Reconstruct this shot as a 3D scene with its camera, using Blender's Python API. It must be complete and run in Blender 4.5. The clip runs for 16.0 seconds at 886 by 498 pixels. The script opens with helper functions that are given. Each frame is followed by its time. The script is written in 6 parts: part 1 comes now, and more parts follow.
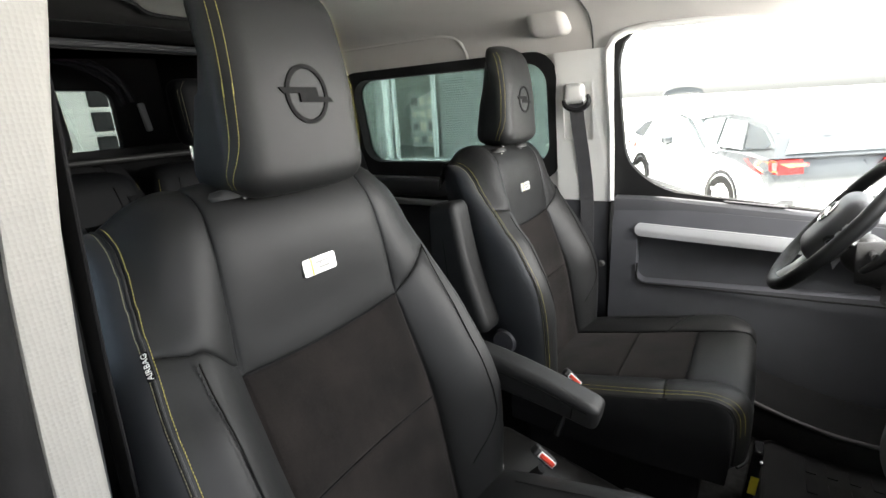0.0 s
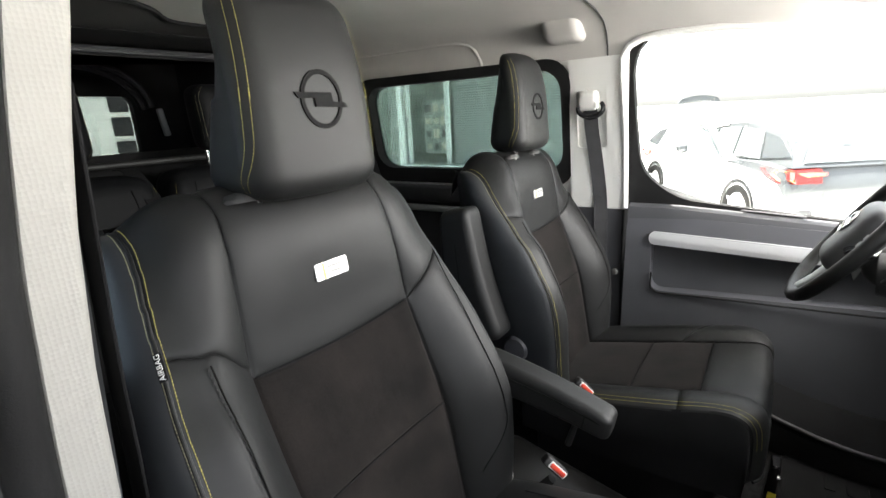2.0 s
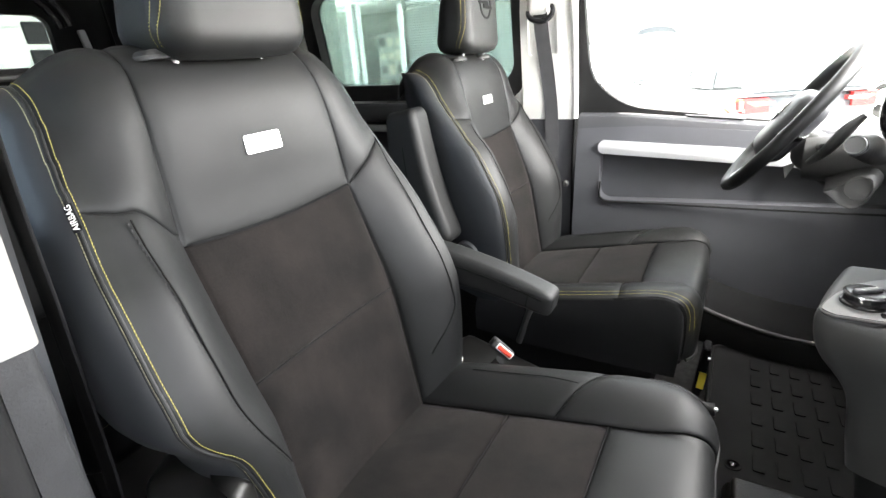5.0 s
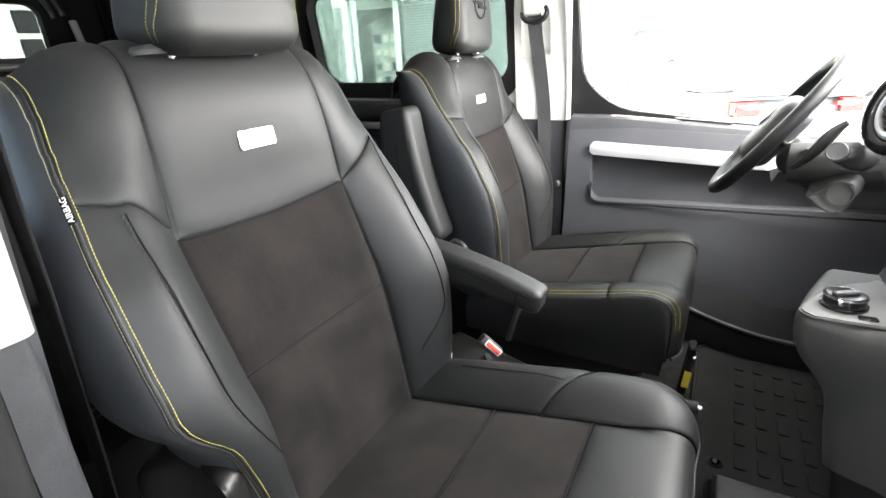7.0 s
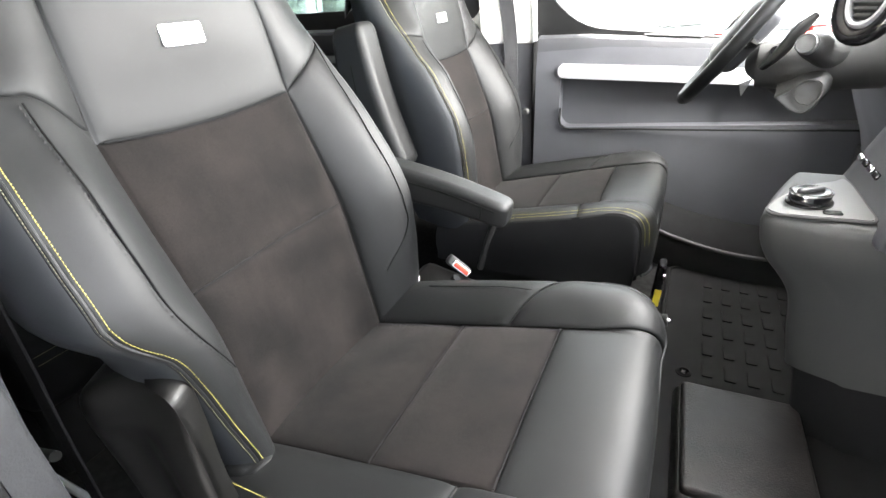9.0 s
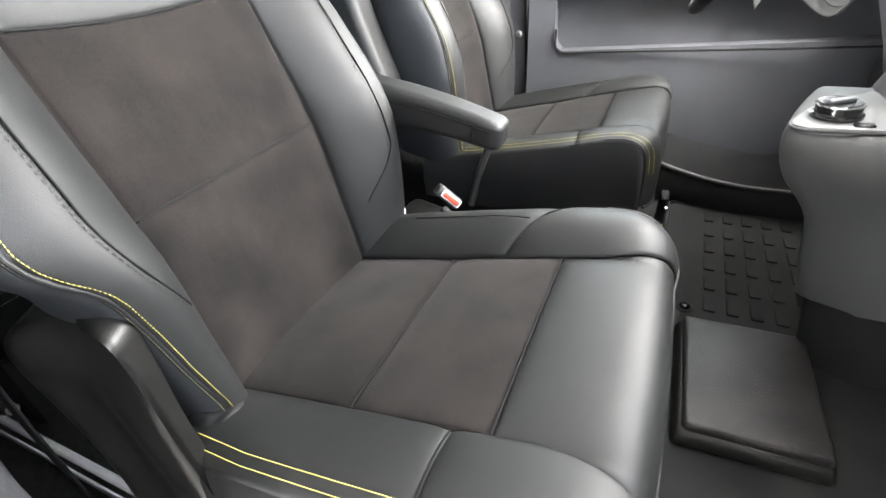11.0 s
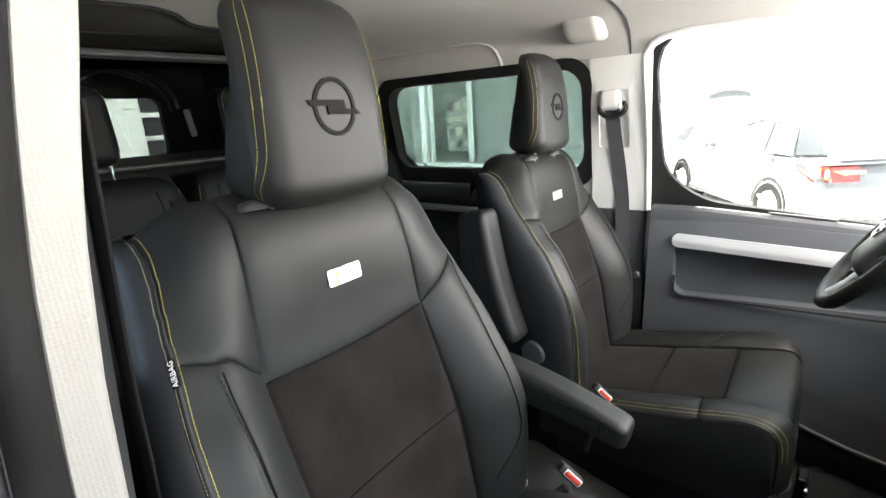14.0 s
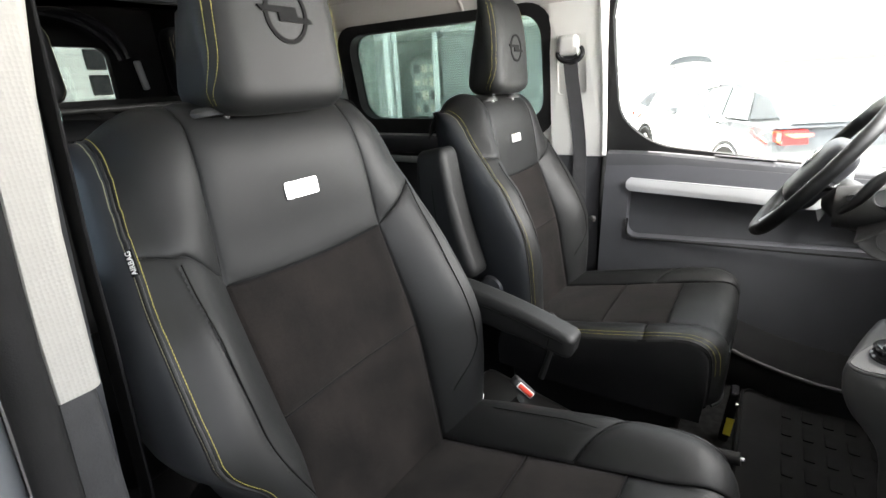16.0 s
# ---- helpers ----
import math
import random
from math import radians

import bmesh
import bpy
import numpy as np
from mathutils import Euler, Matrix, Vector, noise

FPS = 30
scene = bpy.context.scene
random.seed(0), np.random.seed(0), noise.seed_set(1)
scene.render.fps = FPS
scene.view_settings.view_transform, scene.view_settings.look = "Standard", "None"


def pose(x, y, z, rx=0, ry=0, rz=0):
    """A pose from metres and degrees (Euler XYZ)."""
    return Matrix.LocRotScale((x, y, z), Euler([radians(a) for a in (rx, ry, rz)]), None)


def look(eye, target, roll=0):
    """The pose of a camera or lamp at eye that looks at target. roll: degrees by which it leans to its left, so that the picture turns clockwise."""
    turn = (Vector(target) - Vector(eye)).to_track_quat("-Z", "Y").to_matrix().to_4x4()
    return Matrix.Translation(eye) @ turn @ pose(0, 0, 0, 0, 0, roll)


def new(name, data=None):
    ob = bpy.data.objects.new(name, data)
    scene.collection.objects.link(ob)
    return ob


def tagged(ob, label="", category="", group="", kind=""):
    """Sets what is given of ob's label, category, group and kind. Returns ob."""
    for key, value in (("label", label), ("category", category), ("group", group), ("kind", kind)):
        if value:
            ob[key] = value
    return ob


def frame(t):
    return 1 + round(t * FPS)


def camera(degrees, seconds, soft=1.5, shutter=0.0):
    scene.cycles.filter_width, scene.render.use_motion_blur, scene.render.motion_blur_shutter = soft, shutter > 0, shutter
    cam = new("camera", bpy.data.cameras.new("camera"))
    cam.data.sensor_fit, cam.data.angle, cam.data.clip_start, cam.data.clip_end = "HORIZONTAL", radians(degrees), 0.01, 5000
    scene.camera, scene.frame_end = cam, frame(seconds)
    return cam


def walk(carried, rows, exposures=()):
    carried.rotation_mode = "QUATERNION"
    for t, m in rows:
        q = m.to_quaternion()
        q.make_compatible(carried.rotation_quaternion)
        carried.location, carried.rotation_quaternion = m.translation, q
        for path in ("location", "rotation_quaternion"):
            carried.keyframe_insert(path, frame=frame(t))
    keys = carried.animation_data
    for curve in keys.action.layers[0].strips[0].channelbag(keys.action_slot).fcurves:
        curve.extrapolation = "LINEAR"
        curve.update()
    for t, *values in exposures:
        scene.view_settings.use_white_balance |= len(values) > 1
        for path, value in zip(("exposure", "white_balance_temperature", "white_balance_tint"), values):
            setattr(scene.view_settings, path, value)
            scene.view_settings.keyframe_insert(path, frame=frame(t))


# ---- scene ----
cam = camera(85.1, 16.0)
PATH = [
    (0, (0.1668, -0.8429, 1.0058), (-0.9005, 0.7522, 0.4432), -3.45),
    (0.5, (0.1648, -0.8439, 1.0048), (-0.9172, 0.7452, 0.4536), -3.25),
    (1, (0.1648, -0.8479, 1.0069), (-0.9308, 0.7372, 0.4710), -3.14),
    (1.5, (0.1658, -0.8479, 1.0078), (-0.9368, 0.7344, 0.4781), -2.94),
    (2, (0.1657, -0.8419, 1.0038), (-0.9449, 0.7334, 0.4702), -3.14),
    (2.5, (0.1696, -0.8430, 0.9937), (-0.9470, 0.7282, 0.4604), -3.54),
    (3, (0.1729, -0.8324, 0.9585), (-0.9129, 0.7405, 0.3695), -3.85),
    (3.5, (0.1793, -0.8278, 0.9224), (-0.8313, 0.7667, 0.2620), -4.17),
    (4, (0.1930, -0.8370, 0.9072), (-0.7535, 0.7717, 0.1886), -4.09),
    (4.5, (0.1959, -0.8440, 0.9032), (-0.7570, 0.7536, 0.1688), -3.69),
    (4.7, (0.1999, -0.8470, 0.9032), (-0.7543, 0.7415, 0.1509), -3.79),
    (7, (0.2120, -0.8590, 0.9071), (-0.7146, 0.7407, 0.1440), -2.50),
    (7.5, (0.2148, -0.8601, 0.8961), (-0.6981, 0.7406, 0.1186), -2.50),
    (8, (0.2198, -0.8621, 0.8930), (-0.6843, 0.7338, 0.0957), -2.81),
    (8.5, (0.2263, -0.8564, 0.8658), (-0.6497, 0.7312, 0.0220), -3.52),
    (9, (0.2317, -0.8448, 0.8306), (-0.5890, 0.7208, -0.1050), -4.25),
    (9.5, (0.2370, -0.8312, 0.7963), (-0.5294, 0.7007, -0.2360), -4.79),
    (9.7, (0.2360, -0.8290, 0.7830), (-0.5020, 0.6930, -0.2840), -4.70),
    (11.8, (0.1940, -0.7850, 0.7620), (-0.5910, 0.6690, -0.3660), -3.80),
    (12, (0.1939, -0.7873, 0.7856), (-0.6627, 0.6624, -0.2935), -4.32),
    (12.5, (0.1701, -0.7935, 0.8551), (-0.8066, 0.6802, -0.0797), -4.16),
    (13, (0.1633, -0.7978, 0.9213), (-0.8930, 0.7015, 0.1236), -3.81),
    (13.5, (0.1554, -0.8071, 0.9846), (-0.9624, 0.7049, 0.3031), -2.67),
    (14, (0.1729, -0.8278, 1.0145), (-1.0114, 0.6909, 0.4751), -3.54),
    (14.5, (0.1768, -0.8429, 1.0076), (-0.9978, 0.6931, 0.4965), -2.84),
    (15, (0.2006, -0.8510, 0.9933), (-0.9520, 0.6974, 0.4697), -3.24),
    (15.5, (0.2159, -0.8564, 0.9570), (-0.9015, 0.6961, 0.3729), -3.95),
    (16, (0.2177, -0.8616, 0.9441), (-0.8463, 0.6963, 0.2798), -3.07),
]
EXPOSURES = [(0, -0.55), (2.5, -0.45), (3.3, -0.3), (4.0, 0.25), (7.0, 0.78), (8.5, 1.1), (9.5, 1.5), (12.0, 1.55), (12.8, 1.5), (13.3, 0.75), (13.8, 0.1), (14.5, -0.35), (16.0, -0.2)]
BASE = 4.4
walk(cam, [(t, look(eye, target, roll)) for t, eye, target, roll in PATH], [(t, BASE + e, 6680, 10) for t, e in EXPOSURES])

# ---- light ----
world = bpy.data.worlds.new("sky")
scene.world = world
world.use_nodes = True
wn, wl = world.node_tree.nodes, world.node_tree.links
sky = wn.new("ShaderNodeTexSky")
sky.sky_type = "NISHITA"
sky.sun_disc = False
sky.sun_elevation, sky.sun_rotation = radians(74), radians(265)
sky.air_density, sky.dust_density = 1.0, 3.0
haze = wn.new("ShaderNodeHueSaturation")
haze.inputs["Saturation"].default_value = 0.22
wl.new(sky.outputs[0], haze.inputs["Color"])
wl.new(haze.outputs[0], wn["Background"].inputs[0])
wn["Background"].inputs[1].default_value = 0.10
sun = new("sun", bpy.data.lights.new("sun", "SUN"))
sun.data.energy, sun.data.angle, sun.data.color = 4.6, radians(0.6), (1.0, 0.95, 0.88)
sun.matrix_world = look((0, 0, 0), (0.276, 0.045, -0.960))
# daylight through the windscreen, in its opening ahead of the driver
screen_light = new("windscreen_daylight", bpy.data.lights.new("windscreen_daylight", "AREA"))
screen_light.data.shape, screen_light.data.size, screen_light.data.size_y = "RECTANGLE", 0.70, 0.46
screen_light.data.energy, screen_light.data.color = 1.2, (0.97, 0.99, 1.0)
screen_light.matrix_world = look((0.78, 0.40, 1.04), (0.12, 0.40, 0.24))
# the upper part of the windscreen, straight ahead of the driver
upper_light = new("upper_windscreen_daylight", bpy.data.lights.new("upper_windscreen_daylight", "AREA"))
upper_light.data.shape, upper_light.data.size, upper_light.data.size_y = "RECTANGLE", 0.34, 0.20
upper_light.data.energy, upper_light.data.color = 1.0, (1.0, 0.98, 0.95)
upper_light.matrix_world = look((0.65, 0.54, 1.10), (-0.20, 0.48, 0.58))
# daylight through the front part of the driver's window
side_light = new("side_window_daylight", bpy.data.lights.new("side_window_daylight", "AREA"))
side_light.data.shape, side_light.data.size, side_light.data.size_y = "RECTANGLE", 0.26, 0.34
side_light.data.energy, side_light.data.color = 0.25, (0.97, 0.99, 1.0)
side_light.matrix_world = look((0.80, 0.785, 0.86), (-0.30, -0.10, 0.60))


# ---- materials ----
def material(name, dark, light, rough=0.5, metal=0.0, big=8.0, fine=300.0, bump=0.1, kind="noise", spec=0.5, sheen=0.0, rough_var=0.1, coat=0.0, depth=0.001):
    """Two tones mixed by broad noise, a fine relief, and a roughness that varies with the broad noise."""
    m = bpy.data.materials.new(name)
    m.use_nodes = True
    n, l = m.node_tree.nodes, m.node_tree.links
    p = n["Principled BSDF"]
    tc = n.new("ShaderNodeTexCoord")
    broad = n.new("ShaderNodeTexNoise")
    broad.inputs["Scale"].default_value, broad.inputs["Detail"].default_value = big, 5
    l.new(tc.outputs["Object"], broad.inputs["Vector"])
    mix = n.new("ShaderNodeMix")
    mix.data_type = "RGBA"
    mix.inputs["A"].default_value, mix.inputs["B"].default_value = (*dark, 1), (*light, 1)
    ramp = n.new("ShaderNodeMapRange")
    ramp.inputs["From Min"].default_value, ramp.inputs["From Max"].default_value = 0.3, 0.7
    l.new(broad.outputs["Fac"], ramp.inputs["Value"])
    l.new(ramp.outputs["Result"], mix.inputs["Factor"])
    l.new(mix.outputs["Result"], p.inputs["Base Color"])
    rr = n.new("ShaderNodeMapRange")
    rr.inputs["To Min"].default_value, rr.inputs["To Max"].default_value = max(0.02, rough - rough_var), min(1, rough + rough_var)
    l.new(broad.outputs["Fac"], rr.inputs["Value"])
    l.new(rr.outputs["Result"], p.inputs["Roughness"])
    p.inputs["Metallic"].default_value = metal
    p.inputs["Specular IOR Level"].default_value = spec
    p.inputs["Sheen Weight"].default_value = sheen
    p.inputs["Sheen Roughness"].default_value = 0.4
    p.inputs["Coat Weight"].default_value = coat
    if bump:
        if kind == "cells":
            f = n.new("ShaderNodeTexVoronoi")
            f.feature = "DISTANCE_TO_EDGE"
            f.inputs["Scale"].default_value = fine
            out = f.outputs["Distance"]
        elif kind == "dots":
            f = n.new("ShaderNodeTexVoronoi")
            f.inputs["Scale"].default_value, f.inputs["Randomness"].default_value = fine, 0.25
            out = f.outputs["Distance"]
        elif kind == "weave":
            f = n.new("ShaderNodeTexWave")
            f.bands_direction = "DIAGONAL"
            f.inputs["Scale"].default_value, f.inputs["Distortion"].default_value = fine, 0.6
            out = f.outputs["Fac"]
        else:
            f = n.new("ShaderNodeTexNoise")
            f.inputs["Scale"].default_value, f.inputs["Detail"].default_value = fine, 4
            out = f.outputs["Fac"]
        l.new(tc.outputs["Object"], f.inputs["Vector"])
        b = n.new("ShaderNodeBump")
        b.inputs["Strength"].default_value, b.inputs["Distance"].default_value = bump, depth
        l.new(out, b.inputs["Height"])
        l.new(b.outputs["Normal"], p.inputs["Normal"])
    return m


def glass(name, tint, rough=0.0, reflect=0.08):
    m = bpy.data.materials.new(name)
    m.use_nodes = True
    n, l = m.node_tree.nodes, m.node_tree.links
    n.remove(n["Principled BSDF"])
    t, g, f, mix = n.new("ShaderNodeBsdfTransparent"), n.new("ShaderNodeBsdfGlossy"), n.new("ShaderNodeFresnel"), n.new("ShaderNodeMixShader")
    t.inputs[0].default_value, g.inputs[0].default_value, g.inputs[1].default_value = (*tint, 1), (1, 1, 1, 1), rough
    f.inputs[0].default_value = 1.45
    l.new(f.outputs[0], mix.inputs[0]); l.new(t.outputs[0], mix.inputs[1]); l.new(g.outputs[0], mix.inputs[2])
    l.new(mix.outputs[0], n["Material Output"].inputs[0])
    return m


def suede(name, dark, light):
    """Napped suede: cloudy brushed patches, streaks of nap and a fine grain, with a soft sheen."""
    m = material(name, dark, light, 0.95, big=13, fine=1500, bump=0.50, depth=0.0010, sheen=0.05, spec=0.2, rough_var=0.04)
    n, l = m.node_tree.nodes, m.node_tree.links
    tc = [x for x in n if x.type == "TEX_COORD"][0]
    broad = [x for x in n if x.type == "TEX_NOISE"][0]
    ramp = [x for x in n if x.type == "MAP_RANGE"][0]
    stretch = n.new("ShaderNodeMapping")
    stretch.inputs["Scale"].default_value, stretch.inputs["Rotation"].default_value = (40, 90, 26), (0.3, 0.2, 0.5)
    l.new(tc.outputs["Object"], stretch.inputs["Vector"])
    streak = n.new("ShaderNodeTexNoise")
    streak.inputs["Scale"].default_value, streak.inputs["Detail"].default_value = 1.0, 6
    l.new(stretch.outputs["Vector"], streak.inputs["Vector"])
    grain = n.new("ShaderNodeTexNoise")
    grain.inputs["Scale"].default_value, grain.inputs["Detail"].default_value = 420, 3
    l.new(tc.outputs["Object"], grain.inputs["Vector"])
    add = n.new("ShaderNodeMath")
    add.operation = "MULTIPLY_ADD"
    add.inputs[1].default_value = 0.22
    l.new(streak.outputs["Fac"], add.inputs[0])
    scale = n.new("ShaderNodeMath")
    scale.operation = "MULTIPLY_ADD"
    scale.inputs[1].default_value = 0.95
    l.new(broad.outputs["Fac"], scale.inputs[0])
    fine = n.new("ShaderNodeMath")
    fine.operation = "MULTIPLY_ADD"
    fine.inputs[1].default_value, fine.inputs[2].default_value = 0.50, -0.335
    l.new(grain.outputs["Fac"], fine.inputs[0])
    l.new(fine.outputs[0], scale.inputs[2])
    l.new(scale.outputs[0], add.inputs[2])
    l.new(add.outputs[0], ramp.inputs["Value"])
    return m


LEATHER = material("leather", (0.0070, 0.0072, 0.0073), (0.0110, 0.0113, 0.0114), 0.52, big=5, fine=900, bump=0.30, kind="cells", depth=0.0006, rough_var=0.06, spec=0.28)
# the leather again, lighter and bluer: skylight on the side covers put into colour
LEATHER_SIDE_LIT = material("lit_side_leather", (0.0125, 0.0138, 0.0160), (0.0170, 0.0188, 0.0215), 0.50, big=5, fine=900, bump=0.2, kind="cells", depth=0.0006, rough_var=0.05)
SUEDE = suede("suede", (0.0028, 0.0022, 0.0020), (0.0128, 0.0101, 0.0091))
HEADER_DARK = material("header_dark", (0.014, 0.0138, 0.013), (0.024, 0.023, 0.022), 0.8, big=14, fine=500, bump=0.15)
CLOTH_BLACK = material("black_cloth", (0.0055, 0.0055, 0.006), (0.010, 0.010, 0.0105), 0.9, big=9, fine=1200, bump=0.3, spec=0.2)
PLASTIC = material("dark_plastic", (0.038, 0.039, 0.043), (0.050, 0.051, 0.056), 0.5, big=6, fine=700, bump=0.18, kind="cells", depth=0.0005)
# dark_plastic made lighter and bluer: bright haze over the door put into colour
DOOR_TRIM_HAZED = material("hazed_door_plastic", (0.052, 0.054, 0.060), (0.068, 0.070, 0.078), 0.48, big=6, fine=700, bump=0.18, kind="cells", depth=0.0005)
PLATE = material("satin_grey_plate", (0.075, 0.077, 0.077), (0.095, 0.097, 0.097), 0.42, big=5, fine=900, bump=0.06)
RECLINER = material("grained_recliner_plastic", (0.0045, 0.0044, 0.0042), (0.0075, 0.0073, 0.0070), 0.34, big=30, fine=420, bump=0.3, kind="cells", depth=0.0006, spec=0.40)
PLASTIC_GREY = material("grey_plastic", (0.028, 0.029, 0.028), (0.038, 0.039, 0.038), 0.55, big=6, fine=700, bump=0.18, kind="cells", depth=0.0005)
GLOSS_BLACK = material("gloss_black", (0.010, 0.010, 0.011), (0.013, 0.013, 0.014), 0.18, big=4, bump=0)
RUBBER = material("rubber", (0.008, 0.008, 0.0082), (0.015, 0.015, 0.0152), 0.75, big=10, fine=500, bump=0.25, spec=0.12)
SILVER = material("silver_trim", (0.36, 0.37, 0.38), (0.42, 0.43, 0.44), 0.50, metal=0.3, big=3, fine=900, bump=0.05)
SILL_WHITE = material("sill_paint", (0.50, 0.51, 0.55), (0.58, 0.59, 0.63), 0.22, big=12, bump=0, coat=0.5)
CHROME = material("chrome", (0.75, 0.75, 0.76), (0.8, 0.8, 0.81), 0.14, metal=1.0, bump=0)
LINING = material("headliner", (0.43, 0.415, 0.39), (0.48, 0.465, 0.44), 0.95, big=4, fine=1500, bump=0.25, spec=0.1)
TRIM_WHITE = material("pillar_cloth", (0.245, 0.240, 0.224), (0.28, 0.273, 0.255), 0.9, big=4, fine=330, bump=0.5, kind="dots", spec=0.15)
TRIM_PALE = material("pale_plastic", (0.64, 0.64, 0.615), (0.70, 0.70, 0.675), 0.6, big=4, fine=800, bump=0.15, kind="cells", depth=0.0004)
CARPET = material("carpet", (0.010, 0.010, 0.010), (0.022, 0.022, 0.022), 1.0, big=60, fine=900, bump=0.6, spec=0.05)
PILLAR_DARK = material("grained_dark_plastic", (0.012, 0.0126, 0.0140), (0.018, 0.0188, 0.0205), 0.62, big=90, fine=420, bump=0.5, depth=0.0012)
STITCH = material("yellow_thread", (0.27, 0.235, 0.05), (0.36, 0.315, 0.08), 0.7, big=200, bump=0)
THREAD_PALE = material("pale_thread", (0.26, 0.245, 0.15), (0.34, 0.325, 0.21), 0.7, big=200, bump=0)
GRAINED = material("grained_black_plastic", (0.014, 0.014, 0.014), (0.024, 0.024, 0.023), 0.55, big=30, fine=420, bump=0.5, kind="cells", depth=0.0010)
THREAD_DARK = material("dark_thread", (0.006, 0.006, 0.006), (0.010, 0.010, 0.010), 0.7, big=200, bump=0)
RED = material("red_button", (0.55, 0.05, 0.03), (0.65, 0.07, 0.04), 0.35, bump=0)
YELLOW = material("yellow_label", (0.62, 0.50, 0.03), (0.70, 0.56, 0.05), 0.5, bump=0)
WHITE = material("white_label", (0.72, 0.72, 0.70), (0.80, 0.80, 0.78), 0.5, big=30, bump=0)
BADGE = material("brushed_badge", (0.62, 0.62, 0.60), (0.72, 0.72, 0.70), 0.3, metal=0.8, big=20, fine=600, bump=0.05)
GOLD = material("gold_bar", (0.55, 0.42, 0.10), (0.62, 0.48, 0.14), 0.35, metal=0.6, bump=0)
INK = material("ink", (0.02, 0.02, 0.02), (0.03, 0.03, 0.03), 0.6, bump=0)
EMBOSS = material("embossed_leather", (0.0034, 0.0034, 0.0035), (0.0052, 0.0052, 0.0053), 0.70, big=30, bump=0, spec=0.12)
# the same leather darkened: shade over the rear bench put into its colour
LEATHER_SHADED = material("shaded_rear_leather", (0.0038, 0.0040, 0.0045), (0.0060, 0.0063, 0.0070), 0.60, big=5, fine=900, bump=0.3, kind="cells", depth=0.0006, spec=0.14)
WEBBING = material("belt_webbing", (0.040, 0.040, 0.043), (0.055, 0.055, 0.058), 0.75, big=20, fine=350, bump=0.4, kind="weave")
PAINT_GREY = material("grey_paint", (0.13, 0.14, 0.15), (0.15, 0.16, 0.17), 0.3, metal=0.3, big=3, bump=0, coat=0.6)
GLASS_CLEAR = glass("clear_glass", (0.90, 0.92, 0.91))
GLASS_TINT = glass("tinted_glass", (0.32, 0.385, 0.37))
GLASS_DARK = glass("dark_glass", (0.56, 0.63, 0.69))
GLASS_REAR = glass("rear_glass", (0.52, 0.56, 0.55))
VINYL = material("box_vinyl", (0.0055, 0.0050, 0.0050), (0.021, 0.0185, 0.0180), 0.46, big=26, fine=260, bump=0.6, depth=0.0016, spec=0.3)
PRINT = material("badge_print", (0.22, 0.22, 0.21), (0.28, 0.28, 0.27), 0.6, bump=0)


# ---- mesh helpers ----
def thing(name, label, category, group="", at=(0, 0, 0)):
    ob = new(name)
    ob.location = at
    ob.empty_display_size = 0.05
    return tagged(ob, label, category, group)


def link(name, verts, faces, mat, parent=None, label="", smooth=True, sharp=None):
    me = bpy.data.meshes.new(name)
    me.from_pydata([tuple(v) for v in verts], [], faces)
    me.materials.append(mat)
    if smooth:
        me.polygons.foreach_set("use_smooth", [True] * len(me.polygons))
        if sharp is not None:
            me.set_sharp_from_angle(angle=radians(sharp))
    me.update()
    ob = new(name, me)
    if parent is not None:
        ob.parent = parent
    return tagged(ob, label)


def part(name, bm, mat, parent=None, label="", smooth=True, sharp=40):
    bmesh.ops.recalc_face_normals(bm, faces=bm.faces)
    me = bpy.data.meshes.new(name)
    bm.to_mesh(me)
    bm.free()
    me.materials.append(mat)
    if smooth:
        me.polygons.foreach_set("use_smooth", [True] * len(me.polygons))
        me.set_sharp_from_angle(angle=radians(sharp))
    ob = new(name, me)
    if parent is not None:
        ob.parent = parent
    return tagged(ob, label)


def grid(rows):
    """Vertices and quads of a grid of points."""
    nr, nc = len(rows), len(rows[0])
    verts = [p for r in rows for p in r]
    faces = []
    for i in range(nr - 1):
        for j in range(nc - 1):
            f = (i * nc + j, i * nc + j + 1, (i + 1) * nc + j + 1, (i + 1) * nc + j)
            faces.append(f)
    return verts, faces


def box(sx, sy, sz, m=None, bevel=0.0, segments=3, taper=None):
    """A bevelled box; taper(v) may move each vertex before the bevel."""
    bm = bmesh.new()
    bmesh.ops.create_cube(bm, size=1)
    for v in bm.verts:
        v.co = Vector((v.co.x * sx, v.co.y * sy, v.co.z * sz))
        if taper:
            v.co = Vector(taper(v.co))
    if bevel:
        bmesh.ops.bevel(bm, geom=bm.edges[:], offset=bevel, segments=segments, affect="EDGES", profile=0.5)
    if m is not None:
        bm.transform(m)
    return bm


def pillow(sx, sy, sz, r, n=10, shape=None):
    """A rounded block: a fine cube drawn onto a box with radius r; shape(v) moves each vertex."""
    bm = bmesh.new()
    bmesh.ops.create_cube(bm, size=2)
    bmesh.ops.subdivide_edges(bm, edges=bm.edges[:], cuts=n, use_grid_fill=True)
    half = Vector((sx / 2, sy / 2, sz / 2))
    for v in bm.verts:
        c = v.co
        # spread the samples to the rims, where the curve is
        w = Vector([math.copysign(abs(a) ** 0.75, a) for a in c])
        p = Vector((w.x * half.x, w.y * half.y, w.z * half.z))
        q = Vector([max(-h + r, min(h - r, a)) for a, h in zip(p, half)])
        d = p - q
        if d.length > 1e-9:
            p = q + d.normalized() * r
        v.co = Vector(shape(p)) if shape else p
    return bm


